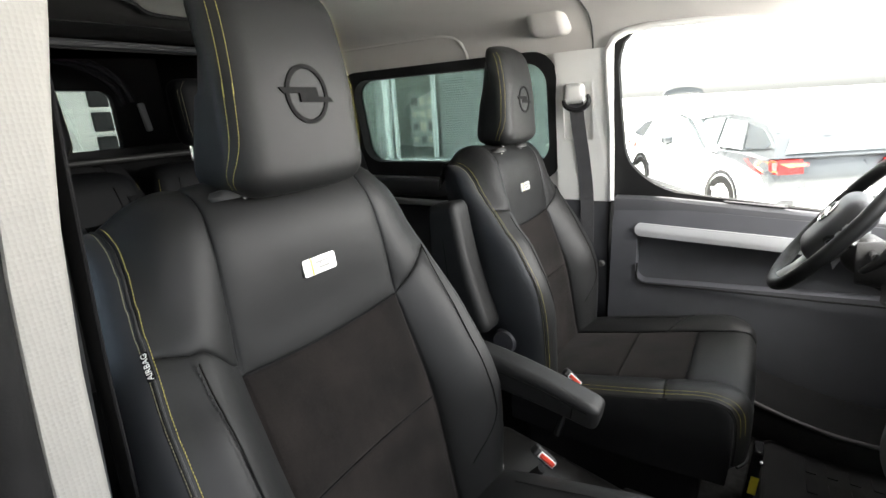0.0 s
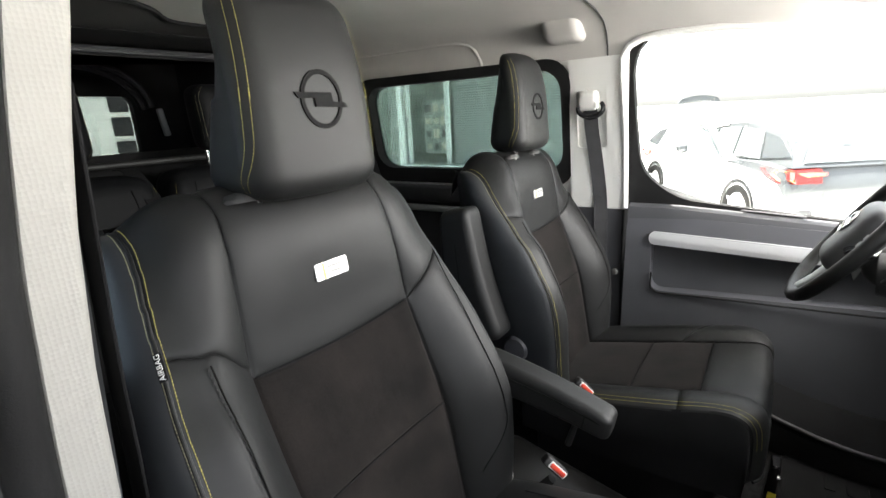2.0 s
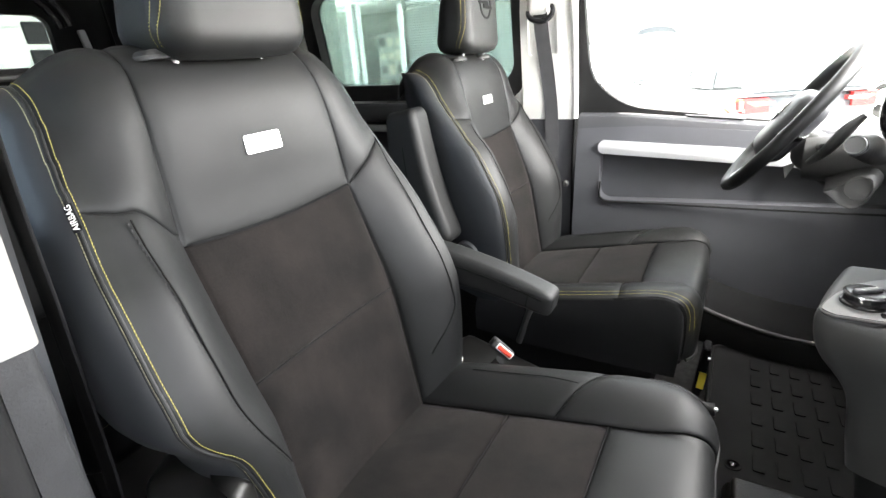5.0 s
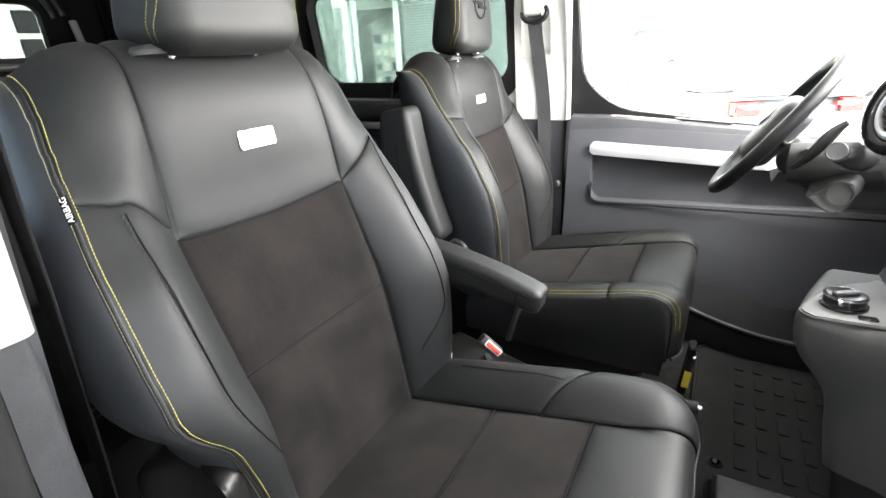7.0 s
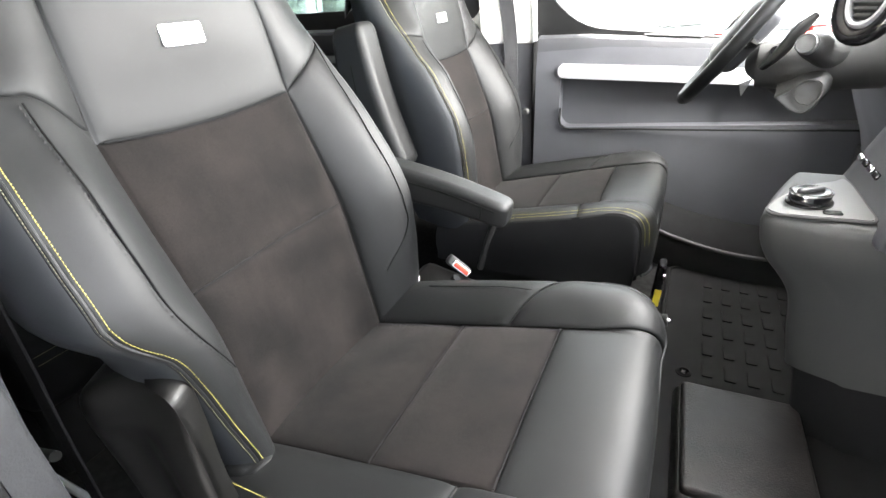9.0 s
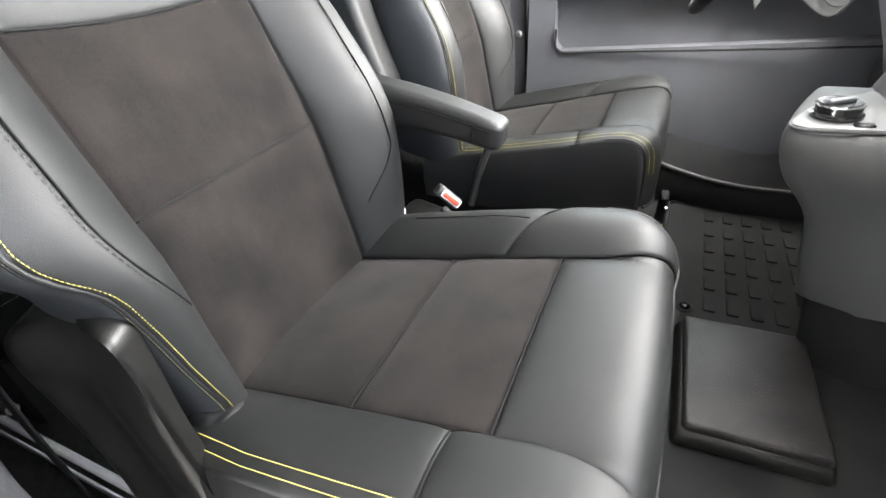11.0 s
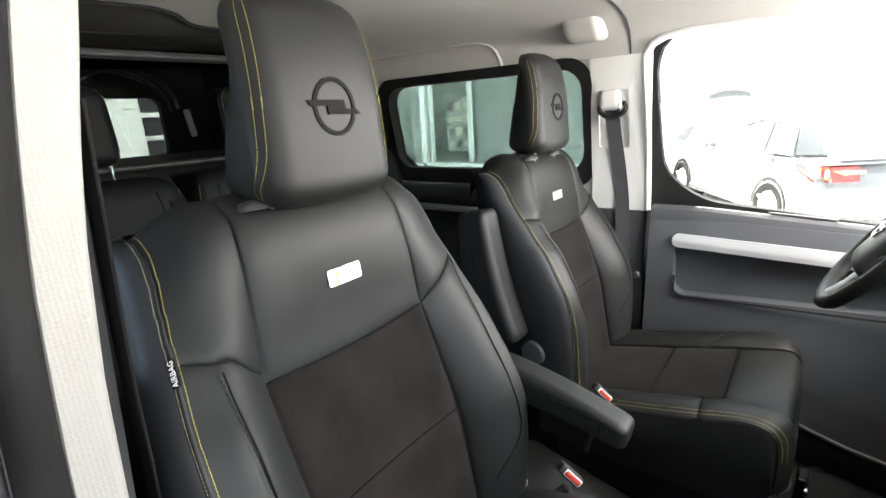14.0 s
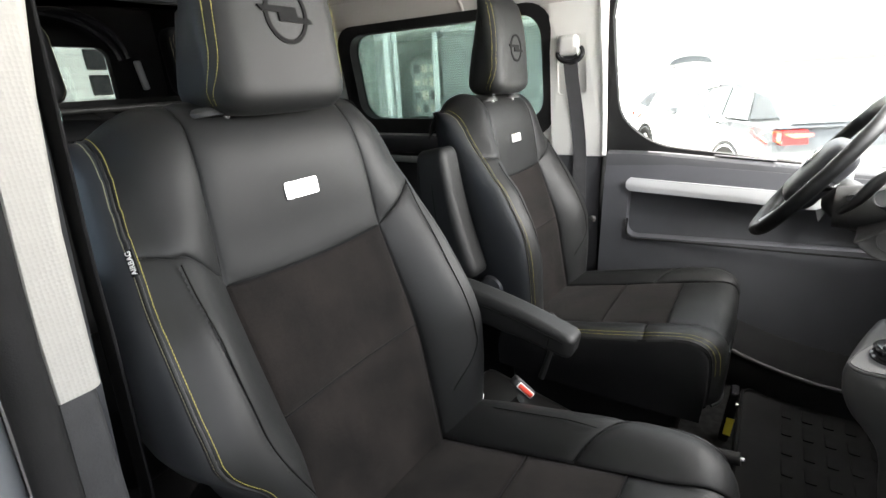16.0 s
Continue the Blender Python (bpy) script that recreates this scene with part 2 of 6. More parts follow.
def tube(points, radius, sides=10, closed=False, squash=1.0, cap=True):
    pts = [Vector(p) for p in points]
    n = len(pts)
    bm = bmesh.new()
    rings = []
    up = Vector((0, 0, 1))
    prev = None
    for i, p in enumerate(pts):
        a = pts[(i - 1) % n] if closed or i else p
        b = pts[(i + 1) % n] if closed or i < n - 1 else p
        d = (b - a).normalized()
        if prev is None:
            side = d.cross(up) if abs(d.dot(up)) < 0.95 else d.cross(Vector((0, 1, 0)))
        else:
            side = prev - d * prev.dot(d)
        side.normalize()
        prev = side
        other = d.cross(side)
        r = radius(i / max(1, n - 1)) if callable(radius) else radius
        rings.append([bm.verts.new(p + side * math.cos(2 * math.pi * k / sides) * r + other * math.sin(2 * math.pi * k / sides) * r * squash) for k in range(sides)])
    for i in range(n if closed else n - 1):
        r0, r1 = rings[i], rings[(i + 1) % n]
        for k in range(sides):
            bm.faces.new((r0[k], r0[(k + 1) % sides], r1[(k + 1) % sides], r1[k]))
    if not closed and cap:
        bm.faces.new(rings[0]); bm.faces.new(rings[-1][::-1])
    return bm


def lathe(profile, m=None, sides=32):
    """Turns (radius, height) pairs round z."""
    bm = bmesh.new()
    rings = [[bm.verts.new((r * math.cos(2 * math.pi * k / sides), r * math.sin(2 * math.pi * k / sides), h)) for k in range(sides)] for r, h in profile]
    for a, b in zip(rings, rings[1:]):
        for k in range(sides):
            bm.faces.new((a[k], a[(k + 1) % sides], b[(k + 1) % sides], b[k]))
    bm.faces.new(rings[0][::-1]); bm.faces.new(rings[-1])
    if m is not None:
        bm.transform(m)
    return bm


def slab(outline, holes, place, thick):
    """A plate with holes through it. Outlines are (a, b) pairs; place(a, b, d) gives the point at depth d."""
    from mathutils.geometry import tessellate_polygon
    loops = [outline, *holes]
    flat = [p for lp in loops for p in lp]
    tris = tessellate_polygon([[Vector((a, b, 0)) for a, b in lp] for lp in loops])
    bm = bmesh.new()
    f = [bm.verts.new(place(a, b, 0)) for a, b in flat]
    k = [bm.verts.new(place(a, b, thick)) for a, b in flat]
    for t in tris:
        if len(set(t)) == 3:
            bm.faces.new([f[i] for i in t]); bm.faces.new([k[i] for i in t[::-1]])
    at = 0
    for lp in loops:
        n = len(lp)
        for i in range(n):
            a, b = at + i, at + (i + 1) % n
            bm.faces.new((f[a], f[b], k[b], k[a]))
        at += n
    return bm


def round_rect(a0, b0, a1, b1, r, n=6):
    """Corner radii in the order low-left, low-right, top-right, top-left."""
    rs = r if isinstance(r, (tuple, list)) else (r,) * 4
    pts = []
    for (ca, cb, start), rad in zip(((a0, b0, 180), (a1, b0, 270), (a1, b1, 0), (a0, b1, 90)), rs):
        ia = ca + rad if ca == a0 else ca - rad
        ib = cb + rad if cb == b0 else cb - rad
        for i in range(n + 1):
            g = radians(start + 90 * i / n)
            pts.append((ia + rad * math.cos(g), ib + rad * math.sin(g)))
    return pts


def spline(points, n=120):
    """A smooth curve through the points, in n even steps of its length."""
    P = [Vector(p) for p in points]
    P = [P[0] * 2 - P[1], *P, P[-1] * 2 - P[-2]]
    out = []
    for i in range(1, len(P) - 2):
        a, b, c, d = P[i - 1:i + 3]
        for k in range(24):
            t = k / 24
            out.append(0.5 * ((2 * b) + (c - a) * t + (2 * a - 5 * b + 4 * c - d) * t * t + (3 * b - a - 3 * c + d) * t ** 3))
    out.append(P[-2])
    L = [0]
    for a, b in zip(out, out[1:]):
        L.append(L[-1] + (b - a).length)
    res = []
    j = 0
    for i in range(n):
        s = L[-1] * i / (n - 1)
        while j < len(L) - 2 and L[j + 1] < s:
            j += 1
        f = (s - L[j]) / max(1e-9, L[j + 1] - L[j])
        res.append(out[j].lerp(out[j + 1], min(1, f)))
    return res


def smooth01(t):
    t = max(0.0, min(1.0, t))
    return t * t * (3 - 2 * t)


def interp(x, xs, ys):
    return float(np.interp(x, xs, ys))


def stitches(points, normals, length=0.0031, gap=0.0008, width=0.00085, high=0.0009):
    """A row of short raised threads along a line on a surface."""
    verts, faces = [], []
    pts = [Vector(p) for p in points]
    L = [0]
    for a, b in zip(pts, pts[1:]):
        L.append(L[-1] + (b - a).length)

    def at(s):
        j = max(0, min(len(L) - 2, int(np.searchsorted(L, s)) - 1))
        f = (s - L[j]) / max(1e-9, L[j + 1] - L[j])
        return pts[j].lerp(pts[j + 1], f), Vector(normals[j])
    s = 0
    while s + length < L[-1]:
        (a, na), (b, _) = at(s), at(s + length)
        d = (b - a).normalized()
        w = d.cross(na).normalized() * width / 2
        u = na.normalized() * high
        k = len(verts)
        m = (a + b) / 2
        verts += [a - w - u * 0.5, a + w - u * 0.5, m + w + u * 0.5, m - w + u * 0.5, b - w - u * 0.5, b + w - u * 0.5, m + u * 1.3, a, b]
        faces += [(k, k + 1, k + 2, k + 6), (k, k + 6, k + 3), (k + 3, k + 6, k + 5, k + 4), (k + 6, k + 2, k + 5)]
        s += length + gap
    return verts, faces


# ---- front seats ----
BACK = spline([(-0.198, 0, 0.27), (-0.212, 0, 0.31), (-0.232, 0, 0.42), (-0.255, 0, 0.537), (-0.288, 0, 0.63), (-0.318, 0, 0.714), (-0.330, 0, 0.80),
               (-0.340, 0, 0.855), (-0.356, 0, 0.895), (-0.380, 0, 0.921), (-0.412, 0, 0.932), (-0.445, 0, 0.922), (-0.466, 0, 0.897), (-0.476, 0, 0.86)], 160)
BASE_SEAT = spline([(-0.29, 0, 0.293), (-0.212, 0, 0.31), (-0.05, 0, 0.347), (0.113, 0, 0.385), (0.175, 0, 0.397), (0.220, 0, 0.398), (0.244, 0, 0.384),
                    (0.253, 0, 0.350), (0.254, 0, 0.27), (0.245, 0, 0.17)], 160)


TOP_S = max(range(160), key=lambda i: BACK[i].z) / 159


def along(curve, s):
    """Point and forward normal at the fraction s of a profile."""
    f = max(0.0, min(1.0, s)) * (len(curve) - 1)
    i = min(len(curve) - 2, int(f))
    p = curve[i].lerp(curve[i + 1], f - i)
    a, b = curve[max(0, i - 2)], curve[min(len(curve) - 1, i + 3)]
    d = (b - a).normalized()
    return p, Vector((d.z, 0, -d.x))


def back_s(z):
    """The fraction of the backrest's profile at a height of its front."""
    zs = [p.z for p in BACK[:118]]
    return float(np.interp(z, zs, np.arange(118) / 159))


def seat_s(x):
    xs = [p.x for p in BASE_SEAT[:112]]
    return float(np.interp(x, xs, np.arange(112) / 159))


def back_width(z, inner):
    if inner:
        return interp(z, (0.28, 0.36, 0.42, 0.50, 0.60, 0.72, 0.79, 0.86, 0.93), (0.222, 0.240, 0.248, 0.256, 0.256, 0.250, 0.243, 0.236, 0.222))
    reach = 0.035 * smooth01((z - 0.58) / 0.06)
    return sum(interp(z + d * reach, (0.28, 0.349, 0.412, 0.466, 0.505, 0.518, 0.530, 0.542, 0.553, 0.566, 0.62, 0.72, 0.79, 0.86, 0.93), (0.182, 0.194, 0.210, 0.221, 0.231, 0.237, 0.247, 0.259, 0.268, 0.273, 0.2715, 0.262, 0.249, 0.235, 0.216)) for d in (-1, -0.5, 0, 0.5, 1)) / 5


def back_centre(z):
    return interp(z, (0.28, 0.72, 0.82, 0.88, 0.93), (0.143, 0.145, 0.141, 0.136, 0.128))


def height_of(s):
    """The height on the front of the backrest; past its top it stays there."""
    return max(p.z for p in BACK[:max(1, int(s * 159)) + 1]) if s > 0.7 else along(BACK, s)[0].z


def back_point(u, s, straight=False):
    """The front of the backrest; u across. straight: both sides run straight down, with no step for a recliner."""
    p, n = along(BACK, s)
    a, inner = abs(u), u > 0
    zz = height_of(s)
    w, c = back_width(zz, inner or straight), back_centre(zz) - (0.010 if straight and not inner else 0.0)
    edge = interp(s, (0, 0.10, 0.2, 0.3, 0.36, 0.48, 0.58, 0.66, 0.72, 1), (0.030, 0.045, 0.060, 0.070, 0.066, 0.048, 0.026, 0.010, -0.004, -0.010))
    if inner:
        edge *= 0.85
    else:
        edge = sum(interp(s + d, (0, 0.10, 0.2, 0.3, 0.335, 0.385, 0.45, 0.53, 0.57, 0.65, 0.72, 0.80, 1), (0.030, 0.045, 0.060, 0.070, 0.073, 0.080, 0.073, 0.064, 0.055, 0.037, 0.016, 0.0, -0.010)) for d in (-0.03, -0.015, 0, 0.015, 0.03)) / 5
    if a <= c:
        h = -0.007 * (1 - (a / c) ** 2) * (1 - smooth01((s - 0.6) / 0.15))
    else:
        t = min(1.0, (a - c) / max(0.01, w - c))
        k = interp(s, (0, 0.3, 0.5, 0.65, 1), (0.020, 0.018, 0.010, 0.004, 0.002)) if inner else interp(s, (0, 0.2, 0.3, 0.5, 0.6, 0.72, 1), (0.020, 0.026, 0.032, 0.030, 0.018, 0.006, 0.002))
        k += 0.010 if straight and not inner else 0.0
        h = edge * t ** 0.95 + k * math.sin(math.pi * min(1, t * 0.96)) ** interp(s, (0.3, 0.55), (0.8, 1.5))
    q = p + n * h
    q.y = u
    # rounded shoulders that fall back
    f = smooth01((a - 0.105) / 0.15) ** 1.4
    r = smooth01((s - 0.52) / 0.26)
    q.z -= 0.040 * f * r
    q.x -= 0.022 * f * r
    return q


def seat_width(x, inner):
    return interp(x, (-0.3, -0.2, -0.1, 0.1, 0.26), (0.235, 0.245, 0.252, 0.252, 0.244))


def cushion_point(u, s, rise=1.0):
    """The top and front of the seat cushion."""
    p, n = along(BASE_SEAT, s)
    a = abs(u)
    c, w = 0.144, seat_width(p.x, u > 0)
    if a <= c:
        h = 0.002 * (1 - (a / c) ** 2)
    else:
        t = min(1.0, (a - c) / (w - c))
        k = interp(p.x, (-0.3, -0.18, 0.0, 0.12, 0.20, 0.245), (0.032, 0.036, 0.032, 0.027, 0.020, 0.004) if u > 0 else (0.025, 0.022, 0.016, 0.014, 0.010, 0.003))
        h = k * (rise if u > 0 else 1.0) * math.sin(math.pi * min(1, t * 0.74)) ** 0.8 - 0.006 * t ** 4
    q = p - n * h
    q.y = u
    f = smooth01((a - 0.17) / 0.09) ** 1.6
    q.x -= (0.012 if u > 0 else 0.030) * f * smooth01((p.x - 0.06) / 0.18)
    return q


def spaced(n, length, rim):
    """Fractions from 0 to 1 that crowd at both ends."""
    near = [0, 0.10, 0.25, 0.5, 1.0, 1.8, 2.8, 4.0, 5.5]
    e = [r * rim / length for r in near]
    mid = list(np.linspace(e[-1], 1 - e[-1], max(3, n)))
    return e[:-1] + mid + [1 - v for v in e[:-1]][::-1]


def panel(fn, a0, a1, b0, b1, na, nb, size, groove=0.0026, rim=0.0036, swell=0.002, edges="abcd", soft="", puff="", face=Vector((1, 0, 0.6))):
    """A padded cover panel on the surface fn(a, b), sunk along its seams. a0, a1 depend on b; b0, b1 on the fraction across."""
    def place(fa, fb):
        b = b0(fa) + (b1(fa) - b0(fa)) * fb
        a = a0(b) + (a1(b) - a0(b)) * fa
        return a, b
    rows = []
    for fb in spaced(nb, size[1], rim):
        row = []
        for fa in spaced(na, size[0], rim):
            a, b = place(fa, fb)
            p = fn(a, b)
            e = 1e-3
            da, db = fn(a + e, b) - fn(a - e, b), fn(a, b + e) - fn(a, b - e)
            n = db.cross(da)
            n = n.normalized() if n.length > 1e-12 else Vector((1, 0, 0))
            if n.dot(face) < 0:
                n = -n
            gone = sunk = 0.0
            for key, d in (("a", fa * size[0]), ("b", (1 - fa) * size[0]), ("c", fb * size[1]), ("d", (1 - fb) * size[1])):
                if key in edges:
                    gone = max(gone, (0.35 if key in soft else 1.0) * math.exp(-(d / (rim * 0.38)) ** 1.3))
                if key in puff:
                    sunk += 0.0034 * math.exp(-(d / 0.011) ** 1.4)
            lift = swell * math.sin(math.pi * fa) * math.sin(math.pi * fb) - min(sunk, 0.0042)
            crease = 0.0006 * noise.noise(Vector((a * 22, b * 16, 3.1))) + 0.0010 * noise.noise(Vector((a * 9, b * 6, 7.7)))
            row.append(p + n * (lift + crease - groove * gone))
        rows.append(row)
    return grid(rows)


def surface_line(fn, pts, lift=0.0006, face=Vector((1, 0, 0.6))):
    """Points and normals along a line drawn on a surface."""
    out, nor = [], []
    for a, b in pts:
        e = 1e-3
        n = (fn(a, b + e) - fn(a, b - e)).cross(fn(a + e, b) - fn(a - e, b))
        n = n.normalized() if n.length > 1e-12 else Vector((1, 0, 0))
        if n.dot(face) < 0:
            n = -n
        out.append(fn(a, b) + n * lift)
        nor.append(n)
    return out, nor


def letters(text, size, mat, m, name, parent, depth=0.0004):
    cu = bpy.data.curves.new(name, "FONT")
    cu.body, cu.size, cu.extrude, cu.align_x, cu.align_y = text, size, depth, "CENTER", "CENTER"
    ob = bpy.data.objects.new("draft", cu)
    scene.collection.objects.link(ob)
    bpy.context.view_layer.update()
    me = bpy.data.meshes.new_from_object(ob.evaluated_get(bpy.context.evaluated_depsgraph_get()))
    bpy.data.objects.remove(ob)
    me.name = name
    me.transform(m)
    me.materials.clear()
    me.materials.append(mat)
    o = new(name, me)
    o.parent = parent
    return o


def side_spot(p, bx, w, out, swell):
    """A point on the side cover, the fraction w of the way back from the seam point p."""
    full = min(1.0, (p.x - bx) / 0.08)
    y = p.y + out * swell * full * math.sin(math.pi * min(1, w ** 0.75 * 1.02)) - out * 0.012 * w * full
    groove = 0.004 * math.exp(-(w * (p.x - bx) / 0.006) ** 1.3)
    return Vector((p.x + (bx - p.x) * w, y - out * groove, p.z))


def side_skin(edge, back_x, out, n=18, swell=0.022):
    """The side cover that runs back from a seam: edge points, the x it ends at, and outwards (+1 or -1)."""
    rows = []
    for p in edge:
        bx = min(p.x - 0.006, back_x(p.z))
        row = [side_spot(p, bx, (i / (n - 1)) ** 1.5, out, swell) for i in range(n)]
        rows.append(row)
    return rows


def front_seat(name, label, side, at, arm_down, ahead=0.0):
    """A front seat. side +1: the armrest is at +y and the recliner at -y; -1: the other way round. ahead: how far its cushion is slid forward."""
    root = thing(name, label, "car seat", "front seats", at)
    straight = side < 0

    def add(nm, vf, mat, parent=None, lab=""):
        verts, faces = vf
        verts = [Vector(v) for v in verts]
        ob = link(nm, verts, faces, mat, root if parent is None else parent, lab)
        bm = bmesh.new()
        bm.from_mesh(ob.data)
        bmesh.ops.recalc_face_normals(bm, faces=bm.faces)
        bm.to_mesh(ob.data)
        bm.free()
        return ob

    def solid(nm, bm, mat, parent=None, lab="", sharp=40):
        return part(nm, bm, mat, root if parent is None else parent, lab, sharp=sharp)

    back_point_ = lambda u, s: back_point(u, s, straight)
    z_mid, z_top = back_s(0.537), back_s(0.714)
    bow = lambda fa: 0.010 * (1 - (2 * fa - 1) ** 2)
    C = lambda s: back_centre(height_of(s))
    W = lambda s, inner: back_width(height_of(s), inner or straight)
    CN = lambda s: C(s) - (0.010 if straight else 0.0)
    backrest = solid("backrest", box(0.10, 0.36, 0.50, pose(-0.40, 0, 0.62, 0, -14, 0), 0.03), CLOTH_BLACK, lab="black backrest core and rear shell")
    # centre covers
    add("lower_suede_panel", panel(back_point_, lambda s: -CN(s), lambda s: C(s), lambda f: 0.0, lambda f: z_mid, 18, 14, (0.29, 0.25), puff="abcd"), SUEDE, backrest, "dark brown suede centre panel")
    add("upper_suede_panel", panel(back_point_, lambda s: -CN(s), lambda s: C(s), lambda f: z_mid, lambda f: z_top - bow(f), 18, 12, (0.29, 0.19), puff="abcd"), SUEDE, backrest, "dark brown suede centre panel")
    add("upper_leather_panel", panel(back_point_, lambda s: -CN(s), lambda s: C(s), lambda f: z_top - bow(f), lambda f: 1.0, 18, 24, (0.28, 0.34), swell=0.003, puff="abc"), LEATHER, backrest, "smooth black leather upper panel")
    for z0, w in ((0.537, 0.142), (0.714, 0.142)):
        s0 = back_s(z0)
        pts, nor = surface_line(back_point_, [(u, s0 - (bow((u / w + 1) / 2) if z0 > 0.6 else 0)) for u in np.linspace(-w, w, 40)], -0.0016)
        solid("seam", tube(pts, 0.0009, 6), CLOTH_BLACK, backrest)
    # bolsters
    z_out = back_s(0.785)
    split = lambda f: z_out + 0.026 - 0.024 * smooth01(f / 0.45) - 0.072 * smooth01((f - 0.40) / 0.65)
    add("outer_bolster", panel(back_point_, lambda s: -W(s, False), lambda s: -CN(s), lambda f: 0.02, split, 12, 24, (0.11, 0.48), swell=0.004, puff="bd"), LEATHER, backrest, "black leather side bolster")
    add("outer_shoulder", panel(back_point_, lambda s: -W(s, False), lambda s: -CN(s), split, lambda f: 1.0, 12, 18, (0.10, 0.25), swell=0.004, puff="bc"), LEATHER, backrest, "black leather shoulder panel")
    z_in0, z_in1 = back_s(0.715), back_s(0.790)
    cut = lambda f: z_in0 + (z_in1 - z_in0) * f
    add("inner_bolster", panel(back_point_, lambda s: C(s), lambda s: W(s, True), lambda f: 0.02, cut, 12, 24, (0.11, 0.42), swell=0.004, puff="ad"), LEATHER, backrest, "black leather side bolster")
    add("inner_shoulder", panel(back_point_, lambda s: C(s), lambda s: W(s, True), cut, lambda f: 1.0, 12, 18, (0.10, 0.28), swell=0.004, puff="ac"), LEATHER, backrest, "black leather shoulder panel")
    # sides and rear
    back_x = lambda z: -0.345 - 0.23 * (z - 0.33)
    edges = {}
    for inner in (False, True):
        o = 1 if inner else -1
        edge = [back_point_(o * W(s, inner), s) for s in np.linspace(0.03, TOP_S, 60)]
        rows = side_skin(edge, back_x, o, swell=0.026)
        edges[inner] = [r[-1] for r in rows]
        add("inner_side_cover" if inner else "outer_side_cover", grid(rows), LEATHER_SIDE_LIT, backrest, "black leather side cover")
    add("rear_shell", grid([[a.lerp(b, t) + Vector((-0.02 * math.sin(math.pi * t), 0, 0)) for t in np.linspace(0, 1, 8)] for a, b in zip(edges[False], edges[True])]), CLOTH_BLACK, backrest)
    # stitched seams: two yellow rows along the outer edge, dark ones along the bolster
    o, inner = -1, False
    ss = np.linspace(0.05, TOP_S, 150)
    pts, nor = surface_line(back_point_, [(o * (W(s, inner) - 0.0050), s) for s in ss], 0.0012)
    add("stitching", stitches(pts, nor), STITCH, backrest, "yellow contrast stitching")
    line, facing = [], []
    for s in ss:
        p = back_point_(o * W(s, inner), s)
        bx = min(p.x - 0.006, back_x(p.z))
        w = min(0.9, 0.0034 / max(0.010, p.x - bx))
        a, b = side_spot(p, bx, w, o, 0.026), side_spot(p, bx, w + 0.02, o, 0.026)
        n = (b - a).cross(Vector((0, 0, 1))).normalized()
        n = n if n.y * o > 0 else -n
        line.append(a + n * 0.0010)
        facing.append(n)
    add("stitching", stitches(line, facing, width=0.0009), THREAD_PALE, backrest, "yellow contrast stitching")
    for dx, dy in ((-0.0015, 0.0), (-0.0055, 0.0012)):
        pipe = [back_point_(o * W(s, inner), s) + Vector((dx, o * dy, 0)) for s in ss]
        solid("piping", tube(pipe, 0.0021, 8), LEATHER, backrest, "black leather piping")
    # the extra seam down each bolster
    zz = np.linspace(0.775, 0.462, 66)
    line = [(-(0.209 - 0.052 * smooth01((0.575 - z) / 0.17) + 0.009 * math.sin((0.78 - z) / 0.36 * math.pi)), back_s(z)) for z in zz]
    pts, nor = surface_line(back_point_, line, 0.004)
    solid("bolster_seam", tube(pts, 0.0011, 6), EMBOSS, backrest)
    pts, nor = surface_line(back_point_, [(a - 0.004, b) for a, b in line], 0.0045)
    add("stitching", stitches(pts, nor, 0.0045, 0.0025, 0.0012), THREAD_DARK, backrest)
    zz = np.linspace(0.79, 0.40, 70)
    line = [(0.232 - 0.006 * math.sin((0.79 - z) / 0.39 * math.pi) - 0.07 * smooth01((0.48 - z) / 0.10), back_s(z)) for z in zz]
    pts, nor = surface_line(back_point_, line, 0.0036)
    solid("bolster_seam", tube(pts, 0.0011, 6), EMBOSS, backrest)
    pts, nor = surface_line(back_point_, [(a - 0.006, b) for a, b in line], 0.0042)
    add("stitching", stitches(pts, nor, 0.0045, 0.0025, 0.0012), THREAD_DARK, backrest)
    # badge with a gold bar and two unreadable lines
    c = back_point_(0, back_s(0.808))
    bm_ = pose(c.x + 0.0015, 0.0, c.z, 0, 0, 0) @ pose(0, 0, 0, 0, -8, 0)
    bp = part("badge", slab(round_rect(-0.0295, -0.0118, 0.0295, 0.0118, 0.0035), [], lambda a, b, d: bm_ @ Vector((0.0024 - d, a, b)), 0.005), BADGE, root, "small brushed metal badge")
    part("colour_bar", box(0.001, 0.0024, 0.0228, bm_ @ Matrix.Translation((0.0027, -0.0145, 0))), GOLD, bp, "gold bar")
    for w, h in ((0.030, 0.0038), (0.019, -0.0040)):
        part("print_line", box(0.0006, w, 0.0030, bm_ @ Matrix.Translation((0.0026, 0.0075, h))), PRINT, bp)
    # side tag with its word
    if side > 0:
        zt0, zt1 = back_s(0.812), back_s(0.785)
        p = back_point_(-W(zt0, False), zt0)
        q = back_point_(-W(zt1, False), zt1)
        d = (p - q).normalized()
        nrm = Vector((0.75, -0.65, 0)).normalized()
        nrm = (nrm - d * nrm.dot(d)).normalized()
        m = Matrix((d, nrm.cross(d), nrm)).transposed().to_4x4()
        m.translation = (p + q) / 2 + nrm * 0.0050 + Vector((0.0, 0.001, 0))
        tag = part("airbag_tag", box(0.030, 0.0085, 0.0012, m, 0.0004, 1), CLOTH_BLACK, root, "small black woven tag lettered in white")
